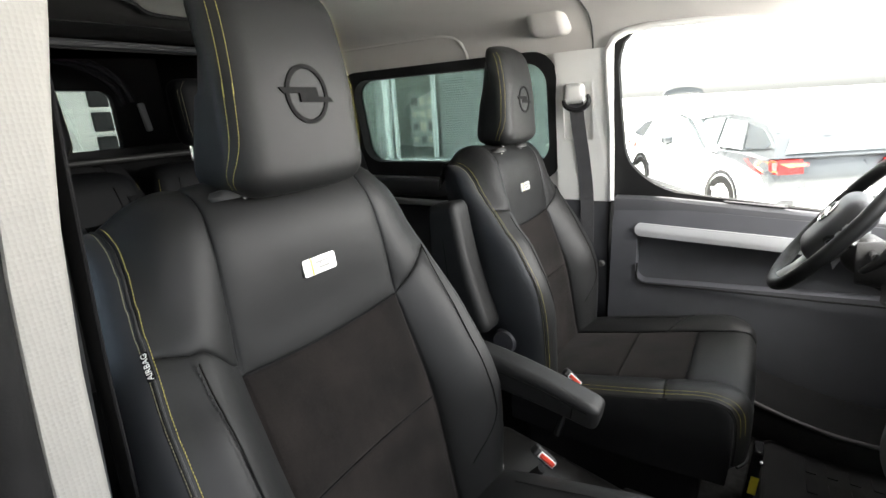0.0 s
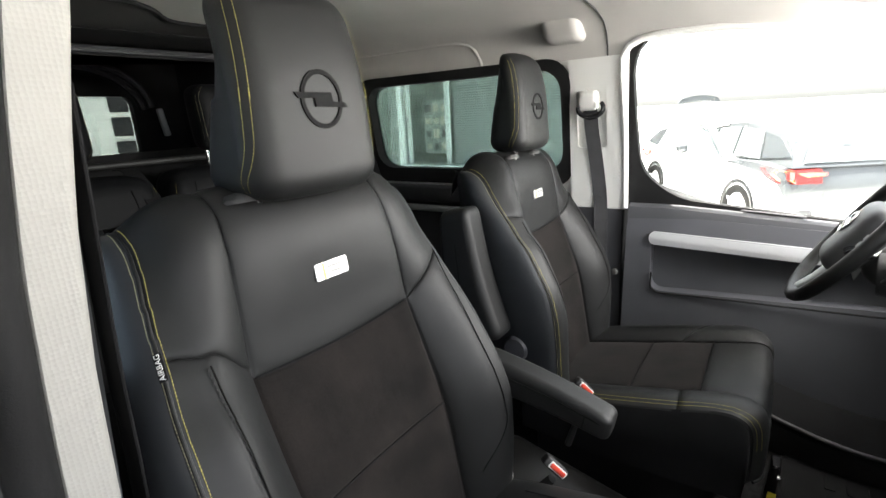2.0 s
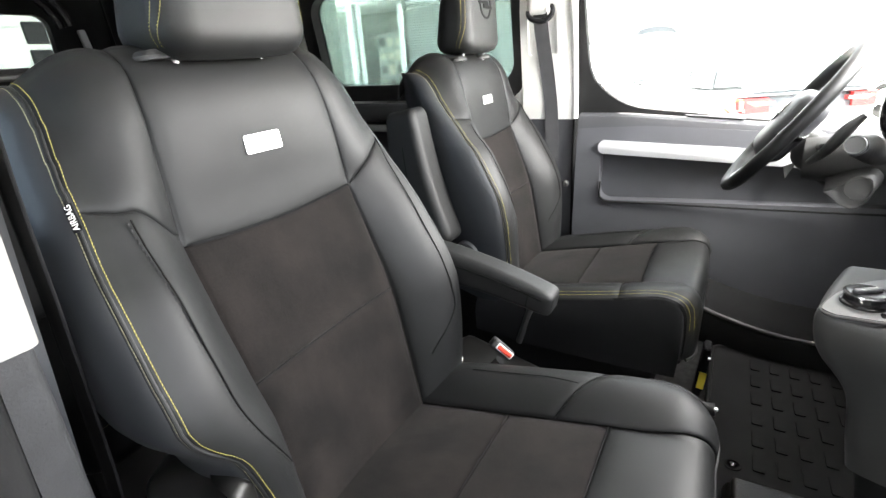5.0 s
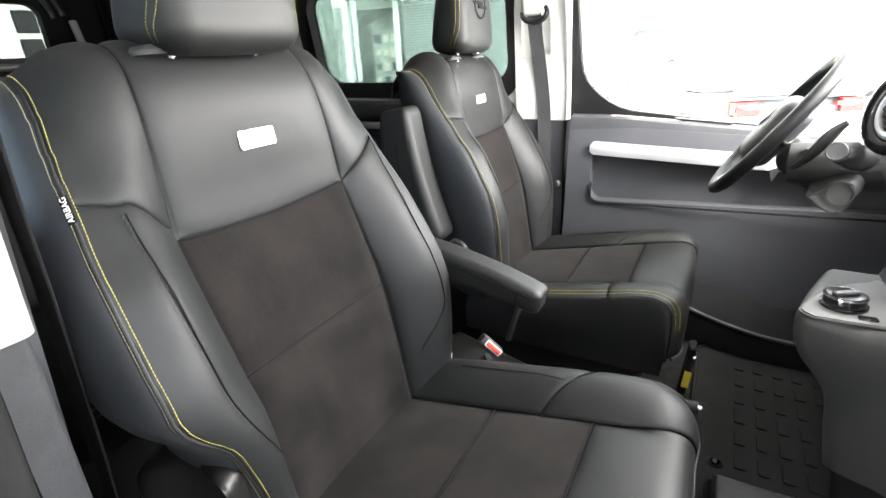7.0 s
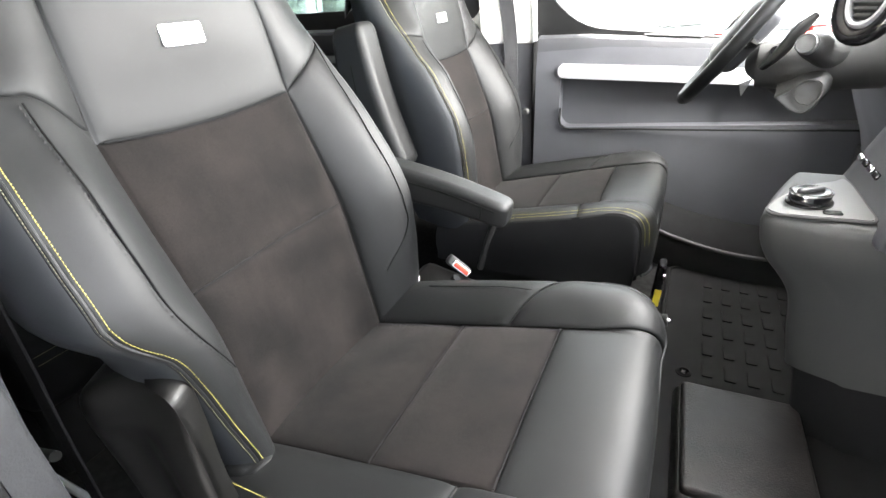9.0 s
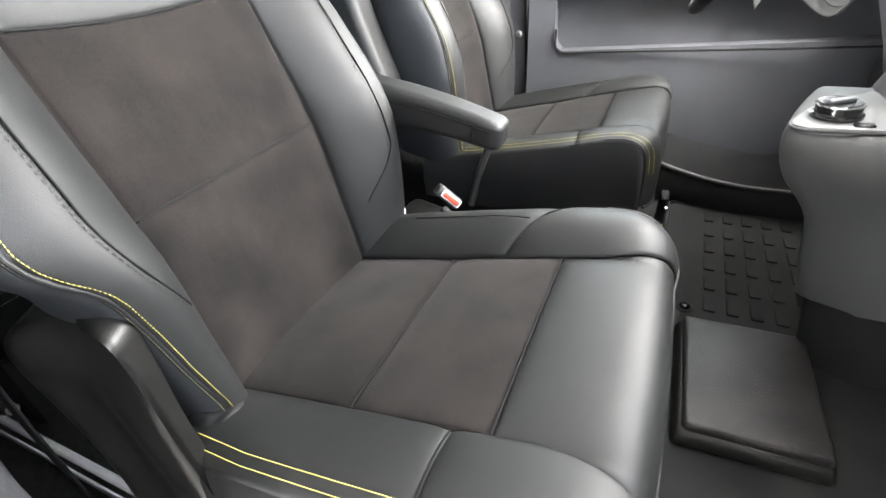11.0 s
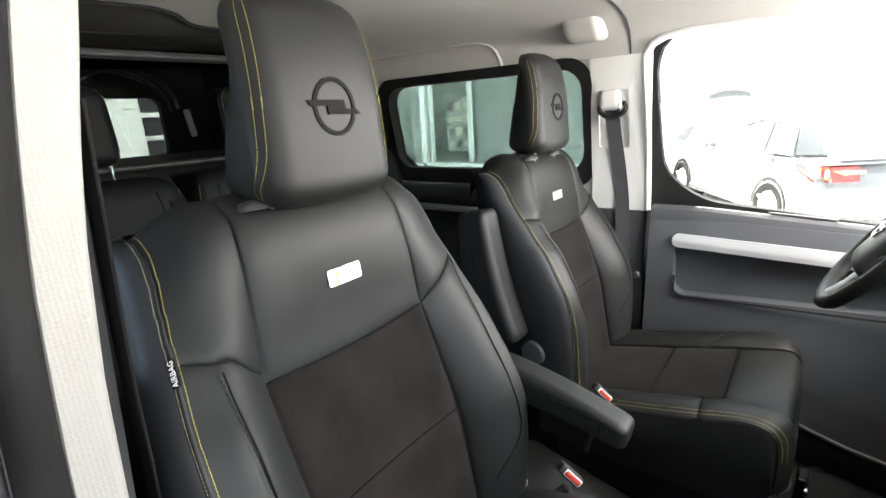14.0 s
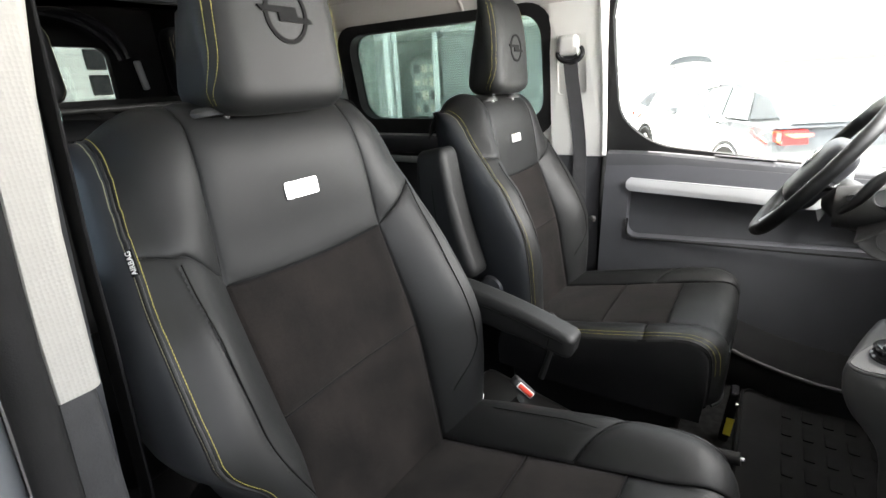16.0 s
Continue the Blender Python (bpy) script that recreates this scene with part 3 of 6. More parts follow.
        letters("AIRBAG", 0.0080, WHITE, m @ Matrix.Translation((0, 0, 0.0009)), "lettering", tag)
    # ---- headrest ----
    hx, hz, hd = (-0.386, 1.060, 0.046) if straight else (-0.372, 1.042, 0.052)

    def head_shape(p):
        y, z = p.y, p.z
        x = p.x
        if x > 0:
            x += 0.007 * (1 - (y / 0.108) ** 2) - 0.055 * max(0, z / 0.12) ** 2 * 0.35
        w = (1 - 0.05 * smooth01((z + 0.02) / 0.14) + 0.02 * math.sin(z * 9)) * (1 - (0.10 + 0.16 * smooth01((z + 0.09) / 0.20)) * smooth01((0.030 - p.x) / 0.10)) * (1 + 0.05 * smooth01(-z / 0.13))
        zz = z - 0.018 * (abs(y) / 0.107) ** 3 * (1 if z > 0 else -0.35)
        if x < 0.02:
            x += (0.19 if straight else 0.32) * z * smooth01((0.02 - p.x) / 0.07)
        return (x + hx - 0.06 * z, y * w, zz + hz)
    head = solid("headrest", pillow(2 * hd, 0.204 if straight else 0.208, 0.262, 0.034, 22, head_shape), LEATHER, lab="black leather headrest with an embossed emblem", sharp=80)
    for o in (-1, 1):
        for dx, dy in ((0.0, 0.0), (-0.014, 0.007)):
            line, facing = [], []
            for i in range(90):
                z = -0.120 + 0.240 * i / 89
                corner = max(0, (abs(z) - 0.097) / 0.034)
                a = radians((58 if dx else 41) - 90 * z + 34 * max(0, (-z - 0.055) / 0.065) ** 2)
                r = 0.0352 - 0.020 * corner ** 2
                line.append(Vector(head_shape(Vector((hd - 0.034 + r * math.cos(a), o * (0.070 + r * math.sin(a)), z)))))
                facing.append((math.cos(a), o * math.sin(a), 0))
            if o < 0 or not dx:
                add("stitching", stitches(line, facing, width=0.0008), STITCH, head, "yellow contrast stitching")
    # emblem: ring and zigzag, pressed into the cover
    def on_head(a, b):
        x = Vector(head_shape(Vector((hd, a, b)))).x
        return Vector((x + 0.0016, a, b + hz))
    ring_o = [(0.0335 * math.cos(g), 0.0355 * math.sin(g)) for g in np.linspace(0, 2 * math.pi, 49)[:-1]]
    ring_i = [(a * 0.84, b * 0.84) for a, b in ring_o]
    ez = -0.011
    add_m = lambda nm, bm: part(nm, bm, EMBOSS, head, "emblem pressed into the leather", smooth=False)
    pl = lambda a, b, d: on_head(a, b + ez) - Vector((d, 0, 0))
    add_m("emblem", slab(ring_o, [ring_i[::-1]], pl, 0.003))
    upper = lambda a: interp(a, (-0.042, 0.0145, 0.0165, 0.037, 0.041), (0.0085, 0.0080, -0.0030, -0.0040, -0.0100))
    lower = lambda a: interp(a, (-0.042, -0.037, -0.0135, -0.0125, 0.041), (0.0080, 0.0015, 0.0012, -0.0090, -0.0105))
    bolt = bmesh.new()
    ring = None
    for a in list(np.linspace(-0.042, -0.0135, 12)) + list(np.linspace(-0.0125, 0.0145, 12)) + list(np.linspace(0.0165, 0.041, 10)):
        cut_ring = [bolt.verts.new(pl(a, b, d)) for b, d in ((upper(a), -0.0008), ((upper(a) + lower(a)) / 2, -0.0008), (lower(a), -0.0008), (lower(a), 0.003), (upper(a), 0.003))]
        if ring:
            for k in range(5):
                bolt.faces.new((ring[k], ring[(k + 1) % 5], cut_ring[(k + 1) % 5], cut_ring[k]))
        ring = cut_ring
    bmesh.ops.recalc_face_normals(bolt, faces=bolt.faces)
    add_m("emblem", bolt)
    for yy in (-0.085, 0.060):
        g = part("post_guide", lathe([(0.031, 0), (0.031, 0.005), (0.025, 0.011), (0.010, 0.013)], pose(-0.376, yy, 0.913, 0, -8, 0) @ Matrix.Diagonal((0.75, 1, 1, 1))), GRAINED, head, "black plastic guide collar")
        part("post", tube([(-0.372, yy * 0.85, 0.89), (-0.366, yy * 0.85, 0.94)], 0.0055, 10), CHROME, head, "steel post")
    # ---- cushion ----
    seat_point = lambda u, s: cushion_point(u, s, 0.55 if straight else 1.0) + Vector((ahead, 0, 0))
    cushion = solid("cushion", box(0.40, 0.40, 0.12, pose(-0.03 + ahead, 0, 0.205), 0.03), CLOTH_BLACK, lab="black cushion core")
    x1, x2 = seat_s(-0.045), seat_s(0.113)
    add("rear_suede_panel", panel(seat_point, lambda s: -0.144, lambda s: 0.144, lambda f: 0.02, lambda f: x1, 18, 12, (0.288, 0.17), puff="abcd"), SUEDE, cushion, "dark brown suede seat panel")
    add("front_suede_panel", panel(seat_point, lambda s: -0.144, lambda s: 0.144, lambda f: x1, lambda f: x2, 18, 12, (0.288, 0.16), puff="abcd"), SUEDE, cushion, "dark brown suede seat panel")
    for s0 in (x1, x2):
        pts, nor = surface_line(seat_point, [(u, s0) for u in np.linspace(-0.142, 0.142, 40)], -0.0016)
        solid("seam", tube(pts, 0.0009, 6), CLOTH_BLACK, cushion)
    nose = lambda s: 0.144 + 0.040 * smooth01((s - x2 - 0.06) / 0.22)
    add("front_leather_panel", panel(seat_point, lambda s: -nose(s), nose, lambda f: x2, lambda f: 0.90, 22, 26, (0.30, 0.30), edges="abc", swell=0.003, puff="abc"), LEATHER, cushion, "smooth black leather front panel")
    Ws = lambda s, inner: seat_width(along(BASE_SEAT, s)[0].x, inner)
    xs = seat_s(0.075)
    for inner in (False, True):
        o = 1 if inner else -1
        lo = (lambda s: nose(s)) if inner else (lambda s: -Ws(s, False))
        hi = (lambda s: Ws(s, True)) if inner else (lambda s: -nose(s))
        tilt = (lambda f: xs - 0.058 + 0.088 * f) if inner else (lambda f: xs + 0.012 * (1 - f))
        add("inner_cushion_bolster" if inner else "outer_cushion_bolster", panel(seat_point, lo, hi, lambda f: 0.0, tilt, 12, 22, (0.108, 0.34), swell=0.003, puff="d"), LEATHER, cushion, "black leather cushion bolster")
        add("inner_front_corner" if inner else "outer_front_corner", panel(seat_point, lo, hi, tilt, lambda f: 0.90, 12, 24, (0.10, 0.32), swell=0.003, edges="abc", puff="c"), LEATHER, cushion, "black leather front corner cover")
        cut_pts, _ = surface_line(seat_point, [(lo(tilt(f)) + (hi(tilt(f)) - lo(tilt(f))) * f, tilt(f)) for f in np.linspace(0.02, 0.96, 24)], -0.0022)
        solid("seam", tube(cut_pts, 0.0011, 6), EMBOSS, cushion)
        # skirt
        rows = []
        ss = np.linspace(0, 0.90, 64)
        edge = [seat_point(o * Ws(s, inner), s) for s in ss]
        for p in edge:
            rows.append([Vector((p.x - (0.0 if w < 0.1 else 0.006 * w), p.y + o * (0.010 * math.sin(math.pi * min(1, w * 1.2)) - 0.004 * math.exp(-w * 30)), p.z + (min(0.20, p.z - 0.012) - p.z) * w)) for w in (0, 0.03, 0.08, 0.2, 0.4, 0.6, 0.8, 1.0)])
        add("side_skirt", grid(rows), CLOTH_BLACK, cushion, "black cloth skirt of the cushion")
        for d in (0.023, 0.012) if not inner else ():
            pts, nor = surface_line(seat_point, [(o * (Ws(s, inner) - d), s) for s in np.linspace(0.15, 0.80, 140)], 0.0032, Vector((0.2, o * 0.6, 1)))
            add("stitching", stitches(pts, nor, width=0.0010), STITCH, cushion, "yellow contrast stitching")
    # crease in the inner bolster
    pts, nor = surface_line(seat_point, [(0.205 - 0.01 * smooth01((x - 0.0) / 0.1), seat_s(x)) for x in np.linspace(-0.13, 0.06, 40)], 0.004)
    solid("bolster_seam", tube(pts, 0.0009, 6), EMBOSS, cushion)
    for o in (-1, 1):
        pipe = [seat_point(o * (seat_width(along(BASE_SEAT, s)[0].x, o > 0) - 0.004), s) + Vector((0.0015, 0, 0.0005)) for s in np.linspace(0.60, 0.89, 30)]
        solid("front_piping", tube(pipe, 0.0016, 6), LEATHER, cushion, "black leather piping")
    lip = min((i for i in range(80, 160)), key=lambda i: abs(BASE_SEAT[i].z - 0.362) + (1 if BASE_SEAT[i].x < 0.22 else 0)) / 159
    edge_line = [seat_point(u, lip) + Vector((0.0012, 0, 0)) for u in np.linspace(-0.20, 0.20, 50)]
    solid("front_piping", tube(edge_line, 0.0016, 6), LEATHER, cushion, "black leather piping")
    rim = [seat_point(u, 0.905) for u in np.linspace(-0.225, 0.225, 40)]
    solid("front_piping", tube(rim, 0.004, 8), LEATHER, cushion)
    # pedestal and rails
    solid("pedestal", box(0.44, 0.42, 0.17, pose(-0.03, 0, 0.115), 0.02, taper=lambda v: (v.x, v.y * (1 if v.z > 0 else 0.94), v.z)), CLOTH_BLACK, lab="black seat pedestal")
    for y in (-0.17, 0.17):
        solid("rail", box(0.50, 0.035, 0.03, pose(0.0, y, 0.215), 0.004, 1), CLOTH_BLACK)
    # recliner cover on the outer side
    def recl(p):
        out = smooth01((-p.y - 0.005) / 0.03)
        ridge = 0.024 * max(0.0, p.x - 0.012 + 0.12 * p.z) / 0.060 + 0.016 * max(0.0, 1 - ((p.x + 0.028) / 0.034) ** 2) * (1 - min(1, abs(p.z + 0.02) / 0.105) ** 3)
        x, y = p.x * (1 + 0.12 * smooth01((p.z + 0.02) / 0.10)) + 0.009, p.y * (1 - 0.12 * smooth01(p.z / 0.12)) + ridge * out
        y -= 0.052 * smooth01(p.y / 0.03 + 0.5) * smooth01((p.x + 0.02) / 0.06) + 0.60 * max(0.0, x - 0.01)
        c, s = math.cos(0.50), math.sin(0.50)
        return (x * c - y * s - 0.12 * p.z - 0.250, x * s + y * c - 0.226, p.z + 0.22 * p.x + 0.372)
    if not straight:
        solid("recliner_cover", pillow(0.120, 0.096, 0.265, 0.024, 24, recl), RECLINER, lab="moulded black plastic recliner cover", sharp=80)
    if not straight:
        def gather(p):
            f = 0.004 * math.sin(p.x * 260 + p.z * 90) * (0.5 + 0.5 * math.sin(p.y * 120 + 1.0))
            return (p.x - 0.3 * p.z - 0.178, p.y - 0.196 - f, p.z + f * 0.6 + 0.322)
        solid("gathered_corner", pillow(0.066, 0.050, 0.046, 0.018, 18, gather), LEATHER, lab="creased leather corner behind the cushion", sharp=80)
    # armrest
    def arm(p):
        t = (p.x + 0.14) / 0.28
        return (p.x, p.y * (1.0 - 0.10 * t), p.z * (1.08 - 0.42 * t) + 0.008 * math.sin(t * 3.1) - 0.004 * t)
    bm = pillow(0.262 if arm_down else 0.335, 0.062 if arm_down else 0.086, 0.066 if arm_down else 0.134, 0.016 if arm_down else 0.024, 18, arm)
    bm.transform(Matrix.Translation((0.128 if arm_down else 0.155, 0, 0.0 if arm_down else 0.008)))
    pivot = (-0.272, 0.297, 0.530) if arm_down else (-0.344, -0.312, 0.500)
    tilt = pose(0, 0, 0, 0, 10 if arm_down else -100.5, 0)
    tilt = pose(*pivot) @ tilt
    bm.transform(tilt)
    a = solid("armrest", bm, LEATHER, lab="black padded armrest folded down" if arm_down else "black padded armrest folded up", sharp=80)
    for o in (-1, 1):
        line = [tilt @ Vector((0.128 + p[0], p[1], p[2])) for p in [arm(Vector((x, o * (0.0308 if arm_down else 0.0428), 0.012))) for x in np.linspace(-0.12, 0.112, 40)]]
        solid("armrest_seam", tube(line, 0.0015, 6), EMBOSS, a)
    cut_line = [tilt @ Vector((0.215, y, z * 0.66)) for y, z in ((-0.0295, -0.02), (-0.0298, 0.012), (-0.024, 0.033), (0.024, 0.033), (0.0298, 0.012), (0.0295, -0.02))]
    solid("armrest_seam", tube(cut_line, 0.0013, 6), EMBOSS, a)
    solid("armrest_pivot", lathe([(0.034, 0), (0.034, 0.02), (0.028, 0.03), (0.010, 0.031)], pose(-0.275, 0.25 * side, 0.475 if arm_down else 0.45, -90 * side, 0, 0)), PLASTIC, lab="round black pivot cover")
    # buckle
    bx_, bz_ = Vector((0.58, 0.35, -0.73)).normalized(), Vector((0.5, -0.8, 0.35))
    bz_ = (bz_ - bx_ * bz_.dot(bx_)).normalized()
    bk = Matrix((bx_, bz_.cross(bx_), bz_)).transposed().to_4x4()
    bk.translation = (-0.111, 0.283, 0.365) if side > 0 else (-0.092, -0.266, 0.386)
    b = solid("belt_buckle", box(0.052, 0.020, 0.020, bk @ Matrix.Translation((-0.004, 0, -0.006)), 0.005), INK, lab="black belt buckle with a red button")
    solid("button_surround", box(0.042, 0.0145, 0.010, bk, 0.003), TRIM_PALE, b, "pale surround of the button")
    solid("release_button", box(0.036, 0.0100, 0.012, bk @ Matrix.Translation((0, 0, 0.001)), 0.003), RED, b, "red release button")
    solid("buckle_stalk", tube([(-0.19, 0.27, 0.20), (-0.16, 0.278, 0.29), (-0.12, 0.283, 0.34)] if side > 0 else [(-0.14, -0.25, 0.20), (-0.11, -0.258, 0.30), (-0.085, -0.262, 0.365)], 0.009, 8), INK, b)
    return root


SEAT_P = (0.0, -0.407, 0.0)
SEAT_D = (-0.068, 0.452, -0.035)
front_seat("passenger_seat", "black leather front car seat with brown suede centre, armrest lowered", 1, SEAT_P, True)
front_seat("driver_seat", "black leather driver's car seat with suede centre, armrest folded up", -1, SEAT_D, False, 0.024)


# ---- van shell ----
FLOOR_Z = 0.0
MID = 0.03


def structure(name, bm, mat, label="", smooth=True, sharp=40):
    return tagged(part(name, bm, mat, None, label, smooth, sharp), kind="structure")


def half_width(z):
    """Half the cabin's width at a height, from its middle line."""
    return interp(z, (-0.1, 0.3, 0.55, 0.68, 0.80, 1.0, 1.16), (0.80, 0.795, 0.775, 0.782, 0.765, 0.728, 0.712))


def on_left(a, b, d):
    return Vector((a, MID + half_width(b) + d, b))


def on_right(a, b, d):
    return Vector((a, MID - half_width(b) - d, b))


structure("floor", box(4.6, 1.78, 0.04, pose(-1.0, MID, FLOOR_Z - 0.02)), CARPET, "dark grey carpeted cabin floor")

# headliner: a shallow vault with coved sides
cove = [(0.712, 1.150), (0.708, 1.180), (0.692, 1.215), (0.655, 1.245), (0.58, 1.266), (0.42, 1.282), (0.2, 1.290), (0.0, 1.292)]
ring = [(MID + y, z) for y, z in cove] + [(MID - y, z) for y, z in cove[-2::-1]]
xs_roof = [0.48, 0.42, 0.2, 0.0, -0.15, -0.215, -0.245, -0.26, -0.3, -0.6, -0.9, -1.2, -1.5, -1.66]
bm = bmesh.new()
edge_z = lambda x: interp(x, (-0.262, -0.245, -0.215, -0.15, 0.0, 0.2, 0.42, 0.48), (0.0, 1.168, 1.190, 1.200, 1.198, 1.172, 1.145, 1.140))
lo = [[bm.verts.new((x, y, max(z, edge_z(x)) - (0.05 * smooth01((x - 0.35) / 0.5)))) for y, z in ring] for x in xs_roof]
hi = [[bm.verts.new((x, MID + (y - MID) * 1.06, z + 0.05 - (0.05 * smooth01((x - 0.35) / 0.5)))) for y, z in ring] for x in xs_roof]
for i in range(len(xs_roof) - 1):
    for j in range(len(ring) - 1):
        bm.faces.new((lo[i][j], lo[i][j + 1], lo[i + 1][j + 1], lo[i + 1][j]))
        bm.faces.new((hi[i][j], hi[i + 1][j], hi[i + 1][j + 1], hi[i][j + 1]))
for row in (0, -1):
    for j in range(len(ring) - 1):
        bm.faces.new((lo[row][j], lo[row][j + 1], hi[row][j + 1], hi[row][j]))
for i in range(len(xs_roof) - 1):
    for j in (0, -1):
        bm.faces.new((lo[i][j], lo[i + 1][j], hi[i + 1][j], hi[i][j]))
structure("ceiling", bm, LINING, "pale grey fabric headliner")
# joint across the headliner and the arched pressing above the side window
structure("trim_headliner_joint", tube([(-0.300, MID + y, z - 0.0015) for y, z in cove], 0.0022, 6), PLASTIC_GREY, "narrow joint in the headliner")


def cove_at(f):
    """A point on the coved side; f from 0 at its foot to 1 at the top of the cove."""
    k = f * 4
    i = min(3, int(k))
    (y0, z0), (y1, z1) = cove[i], cove[i + 1]
    return MID + y0 + (y1 - y0) * (k - i), z0 + (z1 - z0) * (k - i)


# dark rear part of the headliner, with a curved front edge, and the black strip behind it
def rear_panel(front, back, drop, thick):
    bm = bmesh.new()
    half = list(zip(*cove[::-1]))
    rows = []
    for y in np.linspace(-0.56, 0.56, 41):
        z = interp(abs(y), half[0], half[1]) - drop
        f, k = front(MID + y), back
        rows.append([bm.verts.new(v) for v in ((f, MID + y, z + thick), (f, MID + y, z + 0.002), (f - 0.004, MID + y, z), (k, MID + y, z), (k, MID + y, z + thick))])
    for a, b in zip(rows, rows[1:]):
        for j in range(5):
            bm.faces.new((a[j], b[j], b[(j + 1) % 5], a[(j + 1) % 5]))
    bm.faces.new(rows[0]); bm.faces.new(rows[-1][::-1])
    bmesh.ops.recalc_face_normals(bm, faces=bm.faces[:])
    return bm


def header_edge(y):
    return interp(y, (-0.53, -0.26, -0.20, -0.156, -0.11, -0.08, -0.04, 0.04, 0.60), (-1.05, -1.06, -1.10, -1.144, -1.205, -1.232, -1.246, -1.250, -1.252))


structure("trim_ceiling_header", rear_panel(header_edge, -1.405, 0.006, 0.012), HEADER_DARK, "dark grey rear panel of the headliner")
structure("trim_header_edge", tube([(header_edge(y) + 0.003, y, interp(abs(y - MID), [c[0] for c in cove[::-1]], [c[1] for c in cove[::-1]]) - 0.004) for y in np.linspace(-0.52, 0.58, 45)], 0.006, 6), CLOTH_BLACK, "black edge strip of the headliner panel")
structure("trim_header_strip", rear_panel(lambda y: -1.407, -1.63, 0.010, 0.014), CLOTH_BLACK, "black strip over the bulkhead")

arch = []
for x, f in [(-1.60, 0.74), (-1.20, 0.74), (-0.95, 0.74)] + [(-0.86 + 0.10 * math.sin(g), 0.54 + 0.20 * math.cos(g)) for g in np.linspace(0.15, math.pi / 2, 6)] + [(-0.748, 0.30), (-0.742, 0.04)]:
    y, z = cove_at(f)
    arch.append((x, y + 0.007, z + 0.004))
structure("trim_headliner_arch", tube(spline(arch, 60), 0.012, 12, squash=0.8), LINING, "rounded pressing in the headliner")

# driver's side behind the door: window opening, pale above and dark below
WIN = round_rect(-1.33, 0.77, -0.44, 1.150, 0.06)
structure("wall_left_upper", slab([(-1.68, 0.665), (-0.2445, 0.665), (-0.2445, 1.165), (-1.68, 1.165)], [WIN[::-1]], on_left, 0.07), TRIM_PALE, "pale grey plastic lining of the cabin side")
structure("wall_left_lower", slab([(-1.68, 0.0), (-0.24, 0.0), (-0.24, 0.664), (-1.68, 0.664)], [], lambda a, b, d: on_left(a, b, d - 0.004), 0.07), PLASTIC, "black plastic lower lining")
frame_out = round_rect(-1.36, 0.735, -0.415, 1.162, 0.085)
frame_in = round_rect(-1.295, 0.795, -0.449, 1.128, 0.072)
rear_window = structure("window_1", slab(frame_out, [frame_in[::-1]], lambda a, b, d: on_left(a, b, d - 0.010), 0.055), RUBBER, "fixed side window with a black rubber frame")
tagged(rear_window, category="window")
pane = part("pane", slab(round_rect(-1.305, 0.785, -0.430, 1.145, 0.055), [], lambda a, b, d: on_left(a, b, d + 0.03), 0.004), GLASS_TINT, rear_window, "green-tinted glass", smooth=False)
structure("trim_sill_left", box(0.80, 0.05, 0.07, pose(-0.96, MID + 0.765, 0.69), 0.012), PLASTIC, "black sill under the side window")
structure("trim_strip_left", box(0.36, 0.022, 0.028, pose(-1.02, MID + 0.755, 0.628), 0.008), SILVER, "satin silver strip on the lower lining")

# pillar foot of the driver's side
structure("trim_pillar_left_lower", slab([(-0.44, 0.0), (-0.240, 0.0), (-0.240, 0.668), (-0.44, 0.668)], [], lambda a, b, d: on_left(a, b, d - 0.012), 0.02), PLASTIC, "black lower pillar cover")
structure("trim_pillar_left", slab([(-0.424, 0.670), (-0.245, 0.670), (-0.262, 1.150), (-0.419, 1.150)], [round_rect(-0.395, 0.875, -0.300, 1.055, 0.012)[::-1]], lambda a, b, d: on_left(a, b, d - 0.012), 0.02), TRIM_PALE, "pale grey pillar cover with a recess for the belt")
structure("trim_pillar_recess", slab(round_rect(-0.40, 0.87, -0.295, 1.06, 0.012), [], lambda a, b, d: on_left(a, b, d - 0.003), 0.004), TRIM_PALE, "floor of the recess")
structure("trim_door_seal", tube([on_left(-0.240, z, -0.012) for z in np.linspace(0.0, 0.675, 14)], 0.009, 8), RUBBER, "black rubber door seal")

# seat belts
def belt(name, label, pts, width, parent_at, across, cloth=WEBBING):
    root = thing(name, label, "seat belt", "front seat belts", (0, 0, 0))
    c = spline(pts, 30)
    rows = []
    for i, p in enumerate(c):
        w = Vector(across).normalized() * width / 2
        d = (c[min(29, i + 1)] - c[max(0, i - 1)]).normalized()
        n = d.cross(w).normalized() * 0.0008
        rows.append([p - w + n, p + w + n, p + w - n, p - w - n, p - w + n])
    link("webbing", *grid(rows), cloth, root, "dark belt webbing", sharp=60)
    w = Vector(across).normalized() * width / 2
    for o in (-0.94, 0.94):
        part("woven_edge", tube([p + w * o for p in c], 0.0016, 6), cloth, root)
    return root


gx, gy, gz = -0.346, MID + 0.712, 1.005
belt_d = belt("seat_belt", "dark grey seat belt hanging from a pale guide on the pillar", [(gx, gy - 0.012, gz - 0.005), (gx + 0.002, gy + 0.008, 0.93), (gx + 0.015, MID + 0.748, 0.80), (gx + 0.025, MID + 0.765, 0.66), (gx + 0.03, MID + 0.76, 0.40), (gx + 0.03, MID + 0.76, 0.10)], 0.046, None, (1, 0, 0))
part("guide_cover", pillow(0.066, 0.032, 0.062, 0.014, 8, lambda p: (p.x * (1 - 1.6 * max(0, p.z) ** 1), p.y, p.z)), TRIM_PALE, belt_d, "pale plastic guide cover").location = (gx - 0.008, gy - 0.004, gz + 0.018)
